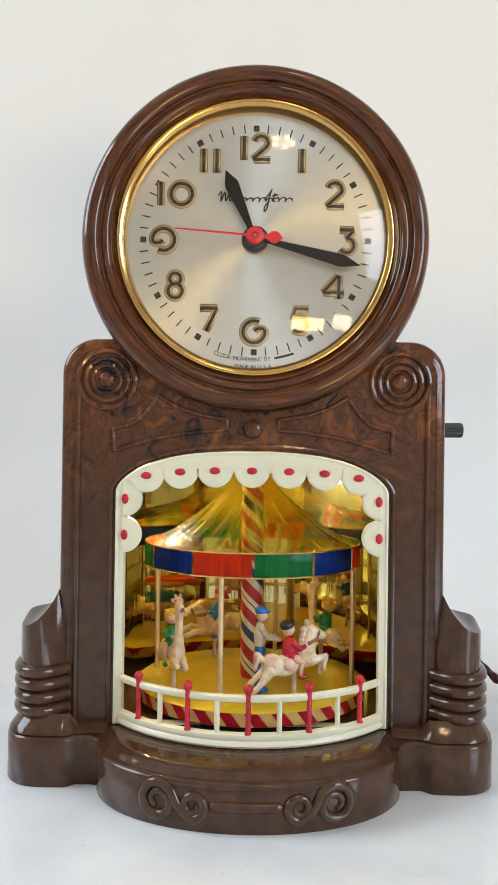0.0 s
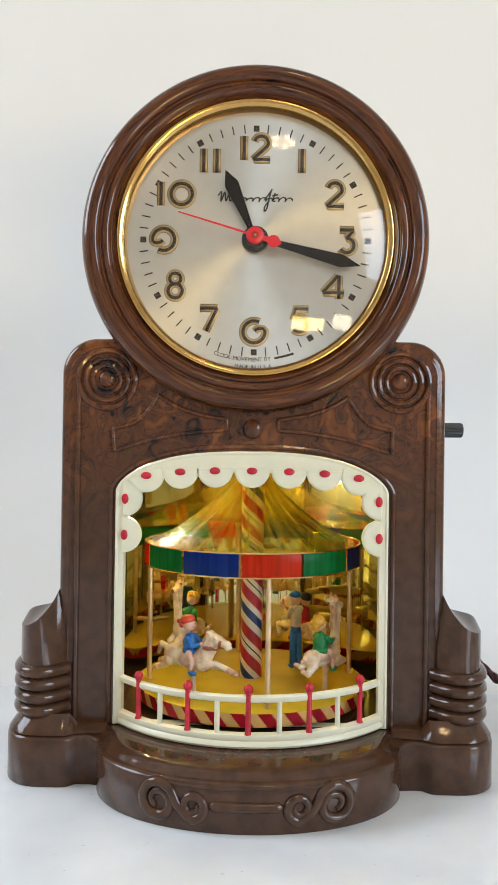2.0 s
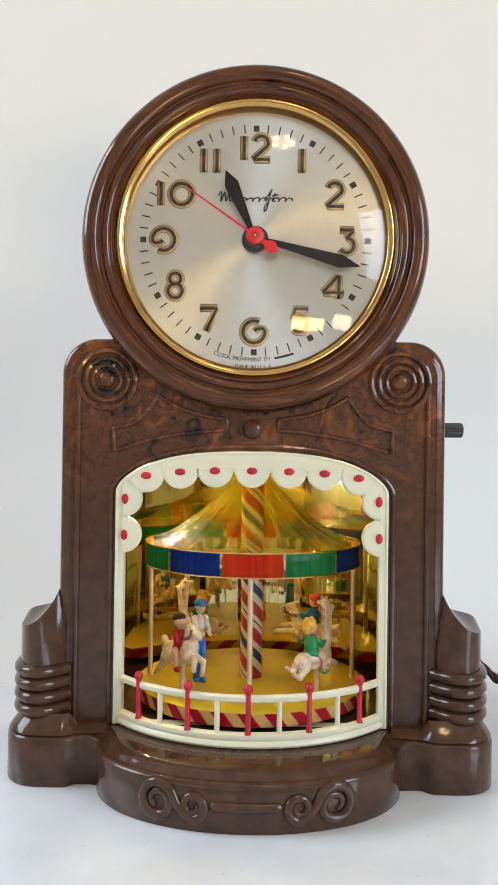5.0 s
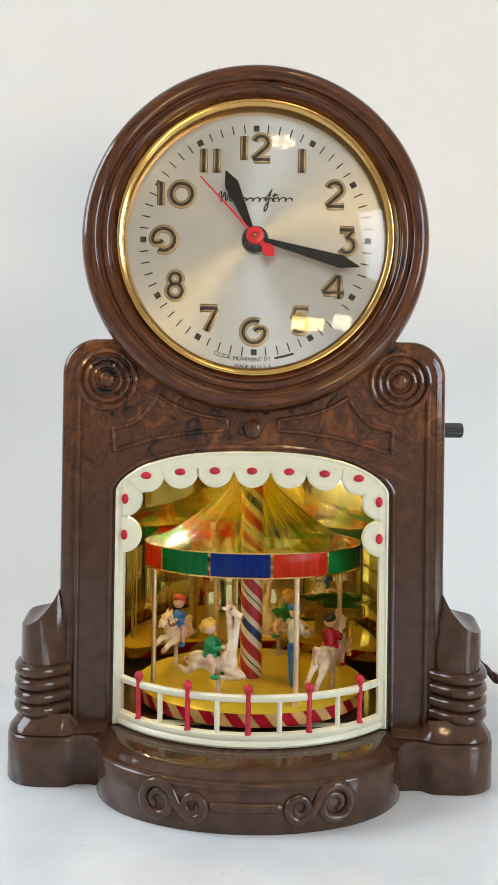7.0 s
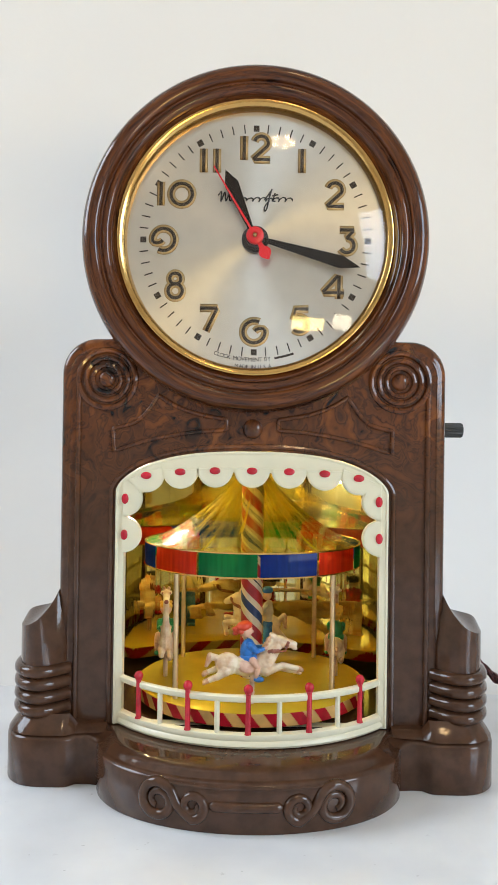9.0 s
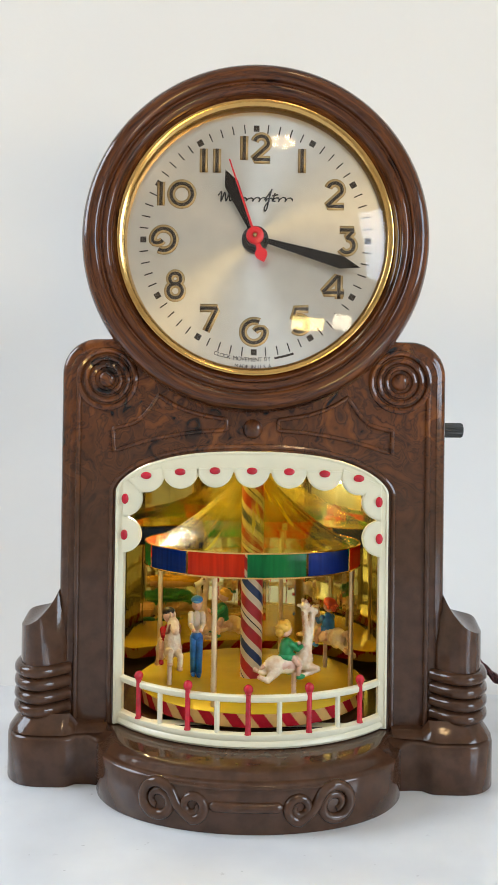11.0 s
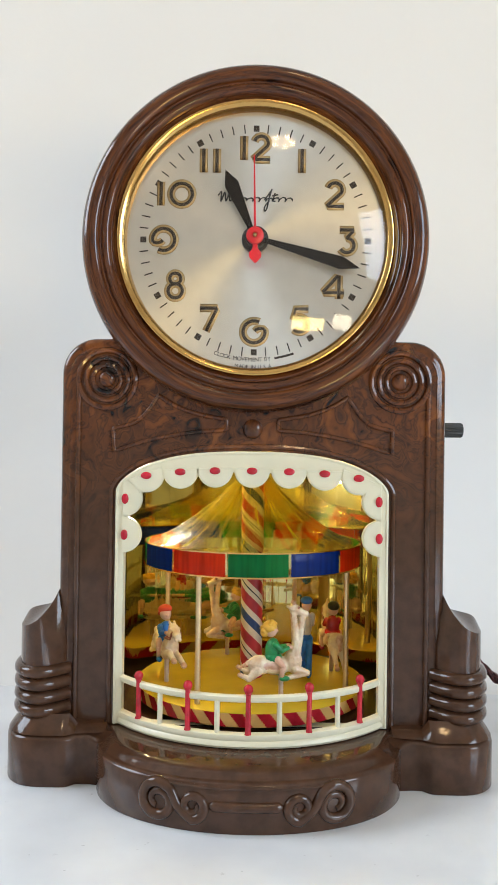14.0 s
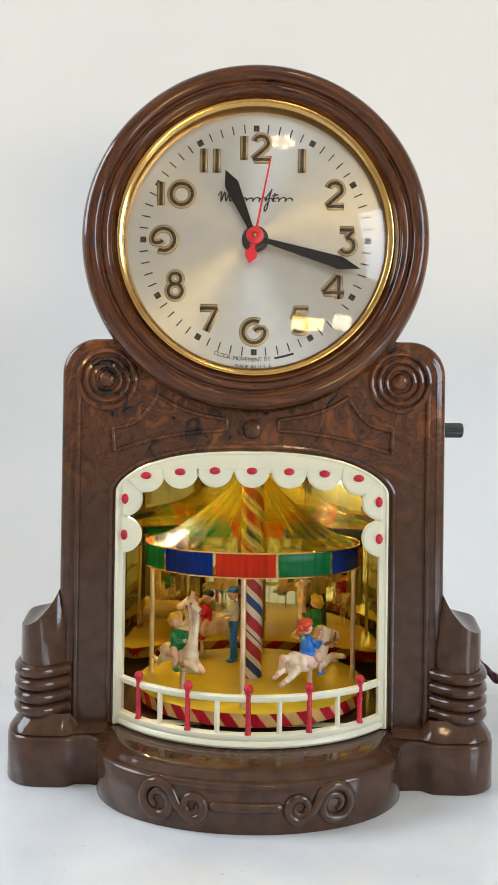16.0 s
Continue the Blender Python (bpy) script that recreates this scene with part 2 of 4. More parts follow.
def part(name, bm, mat, parent=None, label="", smooth=True, angle=40):
    me = bpy.data.meshes.new(name)
    bmesh.ops.recalc_face_normals(bm, faces=bm.faces)
    if smooth:
        for f in bm.faces:
            f.smooth = True
        for e in bm.edges:
            e.smooth = not (len(e.link_faces) == 2 and e.calc_face_angle(0) > radians(angle))
    bm.to_mesh(me)
    bm.free()
    for m in (mat if isinstance(mat, (list, tuple)) else [mat]):
        me.materials.append(m)
    ob = new(name, me)
    if parent:
        ob.parent = parent
    if label:
        ob["label"] = label
    return ob


def bridge(bm, rings, closed=True, caps=False, mat=0):
    """Quads between rings of equally many points."""
    vs = [[bm.verts.new(p) for p in r] for r in rings]
    n = len(vs[0])
    for a, b in zip(vs, vs[1:]):
        for i in range(n if closed else n - 1):
            j = (i + 1) % n
            bm.faces.new((a[i], a[j], b[j], b[i])).material_index = mat
    if caps:
        bm.faces.new(vs[0]).material_index = mat
        bm.faces.new(vs[-1]).material_index = mat
    return vs


def tube(bm, pts, r, seg=8, closed=False, mat=0):
    """A round rod along points (mm); r is one radius or one for each point."""
    pts = [Vector(p) for p in pts]
    rs = r if isinstance(r, (list, tuple)) else [r] * len(pts)
    rings, up = [], None
    for i, p in enumerate(pts):
        a = pts[i - 1] if (i or closed) else pts[i]
        b = pts[(i + 1) % len(pts)] if (i < len(pts) - 1 or closed) else pts[i]
        d = (b - a).normalized()
        if up is None:
            up = d.orthogonal().normalized()
        up = (up - d * up.dot(d)).normalized()
        s = d.cross(up)
        rings.append([V(*(p + (up * math.cos(t) + s * math.sin(t)) * rs[i])) for t in (2 * math.pi * k / seg for k in range(seg))])
    if closed:
        rings.append(rings[0])
        bridge(bm, rings, mat=mat)
        bmesh.ops.remove_doubles(bm, verts=bm.verts, dist=1e-6)
    else:
        bridge(bm, rings, caps=True, mat=mat)


def lathe(bm, profile, axis="z", centre=(0, 0, 0), seg=96, mat=0, caps=False):
    """Turns a profile of (radius, height) round the axis."""
    rings = []
    for r, h in profile:
        ring = []
        for k in range(seg):
            t = 2 * math.pi * k / seg
            c, s = r * math.cos(t), r * math.sin(t)
            ring.append(V(centre[0] + c, centre[1] + (s if axis == "z" else h), centre[2] + (h if axis == "z" else s)))
        rings.append(ring)
    bridge(bm, rings, caps=caps, mat=mat)


def ball(bm, c, radii, turn=(0, 0, 0), mat=0, seg=12):
    n = len(bm.faces)
    m = pose(c[0] * 0.001, c[1] * 0.001, c[2] * 0.001, *turn) @ Matrix.Diagonal((radii[0] * 0.001, radii[1] * 0.001, radii[2] * 0.001, 1))
    bmesh.ops.create_uvsphere(bm, u_segments=seg, v_segments=max(6, seg * 2 // 3), radius=1, matrix=m)
    bm.faces.ensure_lookup_table()
    for f in bm.faces[n:]:
        f.material_index = mat


def limb(bm, p, q, r0, r1, mat=0, seg=8):
    p, q = Vector(p), Vector(q)
    tube(bm, [p, p.lerp(q, 0.33), p.lerp(q, 0.67), q], [r0, r0 * 0.67 + r1 * 0.33, r0 * 0.33 + r1 * 0.67, r1], seg, mat=mat)
    ball(bm, p, (r0, r0, r0), mat=mat, seg=8)
    ball(bm, q, (r1, r1, r1), mat=mat, seg=8)


def slab(bm, outline, y0, y1, holes=(), mat=0):
    """A flat plate in the xz plane with holes, from y0 to y1."""
    edges, loops = [], []
    for loop in (outline, *holes):
        vs = [bm.verts.new(V(x, y0, z)) for x, z in loop]
        loops.append(vs)
        edges += [bm.edges.new((vs[i], vs[(i + 1) % len(vs)])) for i in range(len(vs))]
    made = bmesh.ops.triangle_fill(bm, use_beauty=True, edges=edges)
    faces = [f for f in made["geom"] if isinstance(f, bmesh.types.BMFace)]
    ext = bmesh.ops.extrude_face_region(bm, geom=faces)
    for v in ext["geom"]:
        if isinstance(v, bmesh.types.BMVert):
            v.co.y = y1 * 0.001
    for f in bm.faces:
        if f.material_index == 0:
            f.material_index = mat


def arc(cx, cz, r, a0, a1, n):
    """Points of an arc; degrees from +x towards +z."""
    return [(cx + r * math.cos(radians(a0 + (a1 - a0) * i / n)), cz + r * math.sin(radians(a0 + (a1 - a0) * i / n))) for i in range(n + 1)]


def inset(loop, d):
    """The closed outline moved inwards by d (counter-clockwise loop)."""
    out, n = [], len(loop)
    for i, p in enumerate(loop):
        a, b = Vector(loop[i - 1]), Vector(loop[(i + 1) % n])
        t = (b - a).normalized()
        out.append((p[0] - t.y * d, p[1] + t.x * d))
    return out


def densify(loop, step):
    out, n = [], len(loop)
    for i, p in enumerate(loop):
        q = loop[(i + 1) % n]
        k = max(1, int(math.hypot(q[0] - p[0], q[1] - p[1]) / step))
        out += [(p[0] + (q[0] - p[0]) * j / k, p[1] + (q[1] - p[1]) * j / k) for j in range(k)]
    return out


def smooth_line(pts, n=8):
    """Catmull-Rom through points of any dimension."""
    pts = [Vector(p) for p in pts]
    ext = [pts[0] * 2 - pts[1]] + pts + [pts[-1] * 2 - pts[-2]]
    out = []
    for i in range(1, len(ext) - 2):
        a, b, c, d = ext[i - 1:i + 3]
        for k in range(n):
            t = k / n
            out.append(0.5 * (2 * b + (c - a) * t + (2 * a - 5 * b + 4 * c - d) * t * t + (3 * b - a - 3 * c + d) * t ** 3))
    return out + [pts[-1]]


def thing(name, label, category, at=(0, 0, 0)):
    ob = new(name)
    ob.location = at
    ob.empty_display_size = 0.02
    return tagged(ob, label, category)


# ---------- room, table and backdrop ----------
def box_part(name, x0, x1, y0, y1, z0, z1, mat):
    bm = bmesh.new()
    bmesh.ops.create_cube(bm, size=1, matrix=Matrix.Translation(((x0 + x1) / 2, (y0 + y1) / 2, (z0 + z1) / 2)) @ Matrix.Diagonal((x1 - x0, y1 - y0, z1 - z0, 1)))
    return tagged(part(name, bm, mat, smooth=False), kind="structure")


def build_room():
    tagged(box_part("floor", -1.7, 1.7, -2.3, 0.7, -0.85, -0.75, FLOORWOOD), "plain oak floor below the table", "floor")
    tagged(box_part("ceiling", -1.7, 1.7, -2.3, 0.7, 1.65, 1.75, WALLPAINT), "plain white ceiling", "ceiling")
    tagged(box_part("wall_north", -1.6, 1.6, 0.6, 0.7, -0.75, 1.65, WALLPAINT), "plain white wall behind the table", "wall")
    # the unseen south wall has two low openings near the floor, for added lamps
    w = tagged(box_part("wall_south", -1.6, 1.6, -2.3, -2.2, -0.34, 1.65, WALLPAINT), "plain white wall with two added low openings", "wall")
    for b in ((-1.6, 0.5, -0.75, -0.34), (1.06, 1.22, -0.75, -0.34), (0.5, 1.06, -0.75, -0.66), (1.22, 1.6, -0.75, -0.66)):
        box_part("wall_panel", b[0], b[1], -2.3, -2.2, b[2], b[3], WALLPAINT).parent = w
    # both side walls have a window opening
    for name, x0, x1, ya, yb, za, zb in (("wall_east", 1.6, 1.7, -1.75, -0.75, 0.1, 1.15), ("wall_west", -1.7, -1.6, -0.56, 0.36, 0.54, 1.56)):
        w = tagged(box_part(name, x0, x1, -2.3, ya, -0.75, 1.65, WALLPAINT), "plain white wall with a window opening", "wall")
        for b in ((yb, 0.7, -0.75, 1.65), (ya, yb, -0.75, za), (ya, yb, zb, 1.65)):
            box_part("wall_panel", x0, x1, *b, WALLPAINT).parent = w


def build_pendant():
    """The lamp whose bulbs mirror in the clock glass."""
    p = thing("pendant_lamp", "white pendant lamp with five small glowing bulbs", "lamp", (0.13, -0.62, 0.92))
    bm = bmesh.new()
    lathe(bm, [(0.5, 30), (60, 28), (70, 20), (70, 14), (0.5, 14)], "z", seg=40)
    tube(bm, [(0, 0, 28), (0, 0, 730)], 4, 8)
    part("canopy_plate", bm, WALLPAINT, p)
    for k in range(5):
        bm = bmesh.new()
        a = 2 * math.pi * k / 5
        ball(bm, (48 * math.cos(a), 48 * math.sin(a), 2), (17, 17, 17), seg=16)
        part("bulb", bm, LAMPGLOW, p)


def build_table():
    bm = bmesh.new()
    bmesh.ops.create_cube(bm, size=1, matrix=Matrix.Translation((0, -0.02, -0.015)) @ Matrix.Diagonal((1.3, 0.9, 0.03, 1)))
    bmesh.ops.bevel(bm, geom=bm.edges[:], offset=0.004, segments=2, affect="EDGES")
    t = thing("table", "white glossy table top with faint grey specks", "table")
    top = part("tabletop", bm, TABLE, t)
    # small grey flecks in the stone
    rng = random.Random(4)
    bm = bmesh.new()
    for _ in range(190):
        cx, cy, r = rng.uniform(-150, 150), rng.uniform(-110, 40), rng.choice((0.2, 0.3, 0.3, 0.5, 0.8))
        n = rng.randint(5, 8)
        bm.faces.new([bm.verts.new(V(cx + r * rng.uniform(0.5, 1.6) * math.cos(2 * math.pi * k / n), cy + r * rng.uniform(0.4, 1.2) * math.sin(2 * math.pi * k / n), 0.08)) for k in range(n)])
    tagged(part("fleck", bm, SPECK, top), kind="stuff")
    for x in (-0.58, 0.58):
        for y in (-0.40, 0.36):
            bm = bmesh.new()
            tube(bm, [(x * 1000, y * 1000, -750), (x * 1000, y * 1000, -30)], 25, 16)
            part("leg", bm, TABLE, t)
    # paper sweep: flat on the table, curving up behind the clock
    prof = [(104, 0.04), (108, 0.1)] + [(108 + 200 * math.sin(a), 200.25 - 200 * math.cos(a)) for a in (math.pi / 2 * i / 24 for i in range(1, 25))] + [(308, z) for z in (300, 450, 700, 900)]
    back = [(y + 1.0 * min(1, max(0, (y - 108) / 200)), z - (0.15 if y < 110 else 0.3 if y < 307 else 0.0)) for y, z in reversed(prof)]
    bm = bmesh.new()
    bridge(bm, [[V(x, y, z) for y, z in prof + back] for x in (-620, 620)], caps=False)
    tagged(part("backdrop", bm, PAPER), "seamless white paper backdrop behind the clock", "backdrop", kind="structure")


# ---------- the clock case ----------
DZ, BR = 194.5, 62.6     # dial centre height and bezel radius
HALF = 70.1              # half width of the case
AX = 38.6                # carousel axis behind the face
WIN_R = 61.6             # radius of the bowed sill and rail


def case_outline():
    a = math.degrees(math.asin((158.8 - DZ) / (BR - 1)))
    right = [(HALF, 12), (HALF, 146)] + arc(HALF - 12.8, 146, 12.8, 0, 90, 12)[1:]
    head = arc(0, DZ, BR - 1, a, 180 - a, 80)
    left = [(-x, z) for x, z in reversed(right)]
    return right + head + left


def window_loop(grow=0.0):
    """The arched window in the face: straight jambs, round corners, flat arch."""
    w, zb = 49.6 + grow, 19.0
    z1 = 103.0
    right = [(w, zb), (w, z1)]
    top = [(w * u, z1 + (15.2 + grow) * (1 - u ** 2.6) ** 0.6) for u in (math.cos(math.pi / 2 * i / 24) for i in range(1, 25))]
    half = right + top
    return half + [(-x, z) for x, z in reversed(half[:-1])]


def spiral(cx, cz, r0, r1, turns, start, n=60, hand=1):
    return [(cx + (r0 + (r1 - r0) * i / n) * math.cos(radians(start + hand * 360 * turns * i / n)),
             cz + (r0 + (r1 - r0) * i / n) * math.sin(radians(start + hand * 360 * turns * i / n))) for i in range(n + 1)]


def bulge_y(x, off=0.0):
    """Front of the bowed plinth."""
    a, b = 53.0 - off, 35.0 - off
    return -8 - b * math.sqrt(max(0.0, 1 - (x / a) ** 2))


def build_case(clock):
    outline = densify(case_outline(), 3.0)
    hole = densify(window_loop(), 3.0)
    bm = bmesh.new()
    rings = []
    for d, y in ((3.4, 0.0), (2.0, 0.25), (0.9, 0.9), (0.2, 2.0), (0.0, 3.6), (0.0, 98)):
        lo = inset(outline, d) if d else outline
        rings.append([V(x, y, z) for x, z in lo])
    bridge(bm, rings)
    slab(bm, inset(outline, 3.4), 0.0, 5.0, [hole])
    bmesh.ops.remove_doubles(bm, verts=bm.verts, dist=2e-5)
    body = part("case", bm, BAKELITE, clock, "marbled brown bakelite case")
    for f in body.data.polygons:
        f.use_smooth = abs(f.normal.y) < 0.99
    bm = bmesh.new()
    slab(bm, outline, 98, 100)
    part("back_cover", bm, BAKELITE, clock)
    # ridges on the face
    for s in (-1, 1):
        bm = bmesh.new()
        side = [(s * 63.4, 0.1, 20), (s * 63.4, 0.1, 100), (s * 63.4, 0.1, 144)]
        tube(bm, [(x, -0.3, z) for x, _, z in side], 1.0, 10)
        tube(bm, [(s * 66.6, 0.6, 20), (s * 66.6, 0.6, 144)] + [(s * x, 0.6, z) for x, z in arc(56.4, 145, 10.3, 4, 100, 14)], 0.8)
        part("edge_ridge", bm, BAKELITE, clock)
        bm = bmesh.new()
        for r, w in ((10.4, 1.15), (7.6, 1.05), (5.0, 0.95)):
            tube(bm, [(x, -0.45, z) for x, z in arc(s * 53.2, 143.8, r, 0, 360, 48)[:-1]], w, 8, closed=True)
        ball(bm, (s * 53.2, 0, 143.8), (3.2, 2.2, 3.2), seg=20)
        part("scroll_roundel", bm, BAKELITE, clock)
        bm = bmesh.new()
        p = [(-50.6, 125.0)] + [tuple(v) for v in smooth_line([(-50.4, 126.0), (-43, 128.0), (-38.5, 132.0), (-34.6, 137.6)], 5)]
        p += [tuple(v) for v in smooth_line([(-34.4, 138.0), (-28, 134.2), (-20, 131.4), (-9.6, 129.6)], 5)]
        p += [(-9.4, 129.0), (-9.4, 126.0)] + [tuple(v) for v in smooth_line([(-9.8, 125.8), (-24, 124.4), (-38, 121.6), (-50.4, 117.6)], 5)]
        tube(bm, [(-s * x, -0.5, z) for x, z in p], 0.85, 10, closed=True)
        part("spandrel_panel", bm, BAKELITE, clock)
    bm = bmesh.new()
    ball(bm, (0, 0, 126.2), (3.6, 2.4, 3.6), seg=24)
    part("boss", bm, BAKELITE, clock)
    bm = bmesh.new()
    tube(bm, [(x, 0.1, z) for x, z in window_loop(1.6)], 1.0)
    part("window_ridge", bm, BAKELITE, clock)


def build_bezel(clock):
    bm = bmesh.new()
    lathe(bm, [(61.4, 6), (62.4, 1), (62.6, -2.5), (62.0, -5.4), (60.6, -7.6), (58.8, -8.5), (57.0, -8.3), (56.0, -7.5), (55.6, -6.3), (55.0, -6.2), (54.4, -7.0),
               (53.4, -7.3), (52.4, -6.9), (51.8, -5.9), (51.4, -5.5), (50.8, -5.7), (50.2, -5.0), (49.4, -4.6), (49.0, 0)], "y", (0, 0, 0), 160)
    part("bezel", bm, BEZEL, clock, "moulded round brown bakelite bezel", angle=60).location = V(0, 0, DZ)
    bm = bmesh.new()
    lathe(bm, [(49.6, -4.0), (49.7, -5.6), (49.2, -6.5), (48.4, -6.4), (47.6, -5.7), (47.3, -5.5), (46.9, -4.9), (46.6, -4.0), (46.5, -1.0)], "y", (0, 0, DZ), 160)
    part("brass_ring", bm, BRASS, clock, "polished brass ring", angle=70)
    bm = bmesh.new()
    lathe(bm, [(46.7, -1.4), (40, -1.35), (30, -1.3), (15, -1.3), (2.0, -1.3)], "y", (0, 0, 0), 160)
    d = part("dial", bm, DIAL, clock, "brushed silver dial")
    d.location = V(0, 0, DZ)
    bm = bmesh.new()
    R, h = 47.0, 8.0
    cap = (R * R + h * h) / (2 * h)
    lathe(bm, [(R * i / 20, -4.6 - (math.sqrt(cap * cap - (R * i / 20) ** 2) - cap + h)) for i in range(1, 21)], "y", (0, 0, DZ), 128)
    bmesh.ops.holes_fill(bm, edges=[e for e in bm.edges if e.is_boundary and e.verts[0].co.y < -0.0115], sides=0)
    c = part("crystal", bm, CRYSTAL, clock, "domed clear glass", angle=89)
    c.visible_shadow = False
    return d


def text_faces(bm, words, size, m, offset=0.0, depth=0.02, mat=0):
    """Adds lettering of the built-in font, centred, in the xz plane at the pose m."""
    cu = bpy.data.curves.new("letters", "FONT")
    cu.body, cu.size, cu.align_x, cu.align_y, cu.offset, cu.extrude, cu.resolution_u = words, size, "CENTER", "CENTER", offset, depth, 5
    ob = bpy.data.objects.new("letters", cu)
    scene.collection.objects.link(ob)
    me = bpy.data.meshes.new_from_object(ob.evaluated_get(bpy.context.evaluated_depsgraph_get()))
    me.transform(Matrix.Scale(0.001, 4) @ m @ Matrix.Rotation(radians(90), 4, "X"))
    n = len(bm.faces)
    bm.from_mesh(me)
    bm.faces.ensure_lookup_table()
    for f in bm.faces[n:]:
        f.material_index = mat
    bpy.data.objects.remove(ob)
    bpy.data.curves.remove(cu)
    bpy.data.meshes.remove(me)


def numeral_paths(k):
    """Strokes of the wide geometric numerals, centred, in millimetres."""
    def bow(cx, cz, r, a0, a1, n=20):
        return arc(cx, cz, r, a0, a1, n)
    six = bow(0, 0, 4.0, 62, 366, 30) + [(3.4, 1.1), (2.2, 1.3), (0.9, 0.9), (0.3, 0.2)]
    one = [(0, -4.2), (0, 0), (0, 4.4)]
    two = bow(-0.1, 1.9, 2.5, 165, -28, 14) + [(-3.0, -3.9), (-2.6, -4.1), (3.2, -4.1)]
    ring = bow(0, 0, 3.9, 0, 360, 32)[:-1]
    ring = ring + [ring[0]]

    def moved(path, dx):
        return [(x + dx, z) for x, z in path]
    shapes = {
        1: [one], 2: [two],
        3: [[(-2.7, 4.0), (2.4, 4.0), (2.2, 3.6), (-0.2, 1.0)] + bow(-0.1, -1.6, 2.6, 88, -150, 16)],
        4: [[(1.7, -4.4), (1.7, 4.0), (1.3, 3.9), (-4.0, -1.9), (-3.7, -2.2), (3.6, -2.2)]],
        5: [[(3.0, 4.0), (-1.7, 4.0), (-2.4, 0.6)] + bow(-0.2, -1.6, 2.7, 110, -140, 16)],
        6: [six], 7: [[(-3.1, 4.0), (3.2, 4.0), (3.0, 3.6), (-0.8, -4.4)]],
        8: [bow(0, 2.4, 2.0, -90, 269, 20) + [(0, 0.4)], bow(0, -2.0, 2.6, 90, 449, 24) + [(0, 0.6)]],
        9: [[(-x, -z) for x, z in six]],
        10: [moved(one, -5.6), moved(ring, 1.9)], 11: [moved(one, -2.4), moved(one, 2.4)], 12: [moved(one, -4.4), moved(two, 1.9)]}
    return shapes[k]


def build_dial_print(clock):
    for k in range(60):
        a = radians(6 * k)
        big = k % 5 == 0
        w, h = (1.05, 1.1) if big else (0.22, 1.6)
        bm = bmesh.new()
        c = Vector((math.sin(a) * 40.6, math.cos(a) * 40.6))
        u, v = Vector((math.sin(a), math.cos(a))), Vector((math.cos(a), -math.sin(a)))
        lo = [c + u * h + v * w, c + u * h - v * w, c - u * h - v * w, c - u * h + v * w]
        slab(bm, [tuple(p + Vector((0, DZ))) for p in lo], -1.45, -1.38)
        part("minute_mark", bm, INK, clock, smooth=False)
    for k in range(1, 13):
        a = radians(30 * k)
        r = 33.2 if k != 12 else 33.4
        bm = bmesh.new()
        for w, y, mat in ((1.5, -1.45, 1), (0.62, -1.62, 0)):
            for path in numeral_paths(k):
                closed = path[0] == path[-1]
                pts = [(math.sin(a) * r + x, 0.0, DZ + math.cos(a) * r + z) for x, z in (path[:-1] if closed else path)]
                one = bmesh.new()
                tube(one, pts, w, 8, closed=closed, mat=mat)
                for v in one.verts:
                    v.co.y = v.co.y * 0.14 + y * 0.001
                me = bpy.data.meshes.new("stroke")
                one.to_mesh(me)
                one.free()
                bm.from_mesh(me)
                bpy.data.meshes.remove(me)
        part("numeral", bm, [INK, GILT], clock, "dark brown numeral edged in gilt", angle=180)
    # maker's line as a plain flowing stroke
    bm = bmesh.new()
    pts = []
    for i in range(260):
        t = i / 259
        ph = t * 2 * math.pi * 9.5
        z = 0.85 + 0.8 * (0.8 + 0.2 * math.sin(t * 17)) * math.cos(ph)
        pts.append((-9.4 + 22.4 * t + 0.5 * math.sin(ph) + 0.4 * z, -1.5, DZ + 14.0 + z))
    tube(bm, pts, [0.2 + 0.12 * (0.5 + 0.5 * math.sin(i * 0.46)) for i in range(260)], 5)
    for stroke in ([(-13.6, 16.2), (-12.4, 17.6), (-12.6, 14.0), (-11.2, 17.4), (-10.8, 14.2), (-9.6, 17.0), (-9.4, 14.4), (-8.6, 14.8)],
                   [(3.2, 14.6), (5.6, 18.0), (5.8, 18.4), (5.2, 16.6), (4.0, 11.4), (3.2, 10.8), (3.4, 12.4), (5.0, 14.4)],
                   [(7.0, 17.2), (6.4, 14.6), (7.2, 14.2)], [(6.0, 16.2), (8.2, 16.6)]):
        tube(bm, [(x, -1.5, DZ + z) for x, z in (tuple(v) for v in smooth_line(stroke, 6))], 0.27, 5)
    part("maker_mark", bm, BLACK, clock, "black flowing script line")
    bm = bmesh.new()
    wide = {"M": 1.42, "I": 0.5, " ": 0.62, ".": 0.5, "W": 1.4, "O": 1.15, "C": 1.05, "E": 0.82, "L": 0.8}
    for line, size, rad, y, span in (("CLOCK MOVEMENT BY", 2.1, 43.3, -1.5, 27.6), ("MADE IN U.S.A.", 1.9, 46.0, -1.9, 17.6)):
        ws = [wide.get(ch, 1.0) for ch in line]
        k, run = span / sum(ws), 0.0
        first = 19.4 if size > 2 else span / 2
        for ch, wd in zip(line, ws):
            a = radians(180 + first - (run + wd / 2) * k)
            run += wd
            if ch != " ":
                text_faces(bm, ch, size, Matrix.Translation((math.sin(a) * rad, y, DZ + math.cos(a) * rad)) @ Matrix.Rotation(a + math.pi, 4, "Y"))
    slab(bm, [(x, z + DZ) for x, z in [(math.sin(radians(a)) * 43.7, math.cos(radians(a)) * 43.7) for a in (170, 167, 164, 160.6)]
              + [(math.sin(radians(a)) * 42.9, math.cos(radians(a)) * 42.9) for a in (160.6, 164, 167, 170)]], -1.5, -1.45)
    part("dial_lettering", bm, INK, clock, smooth=False)


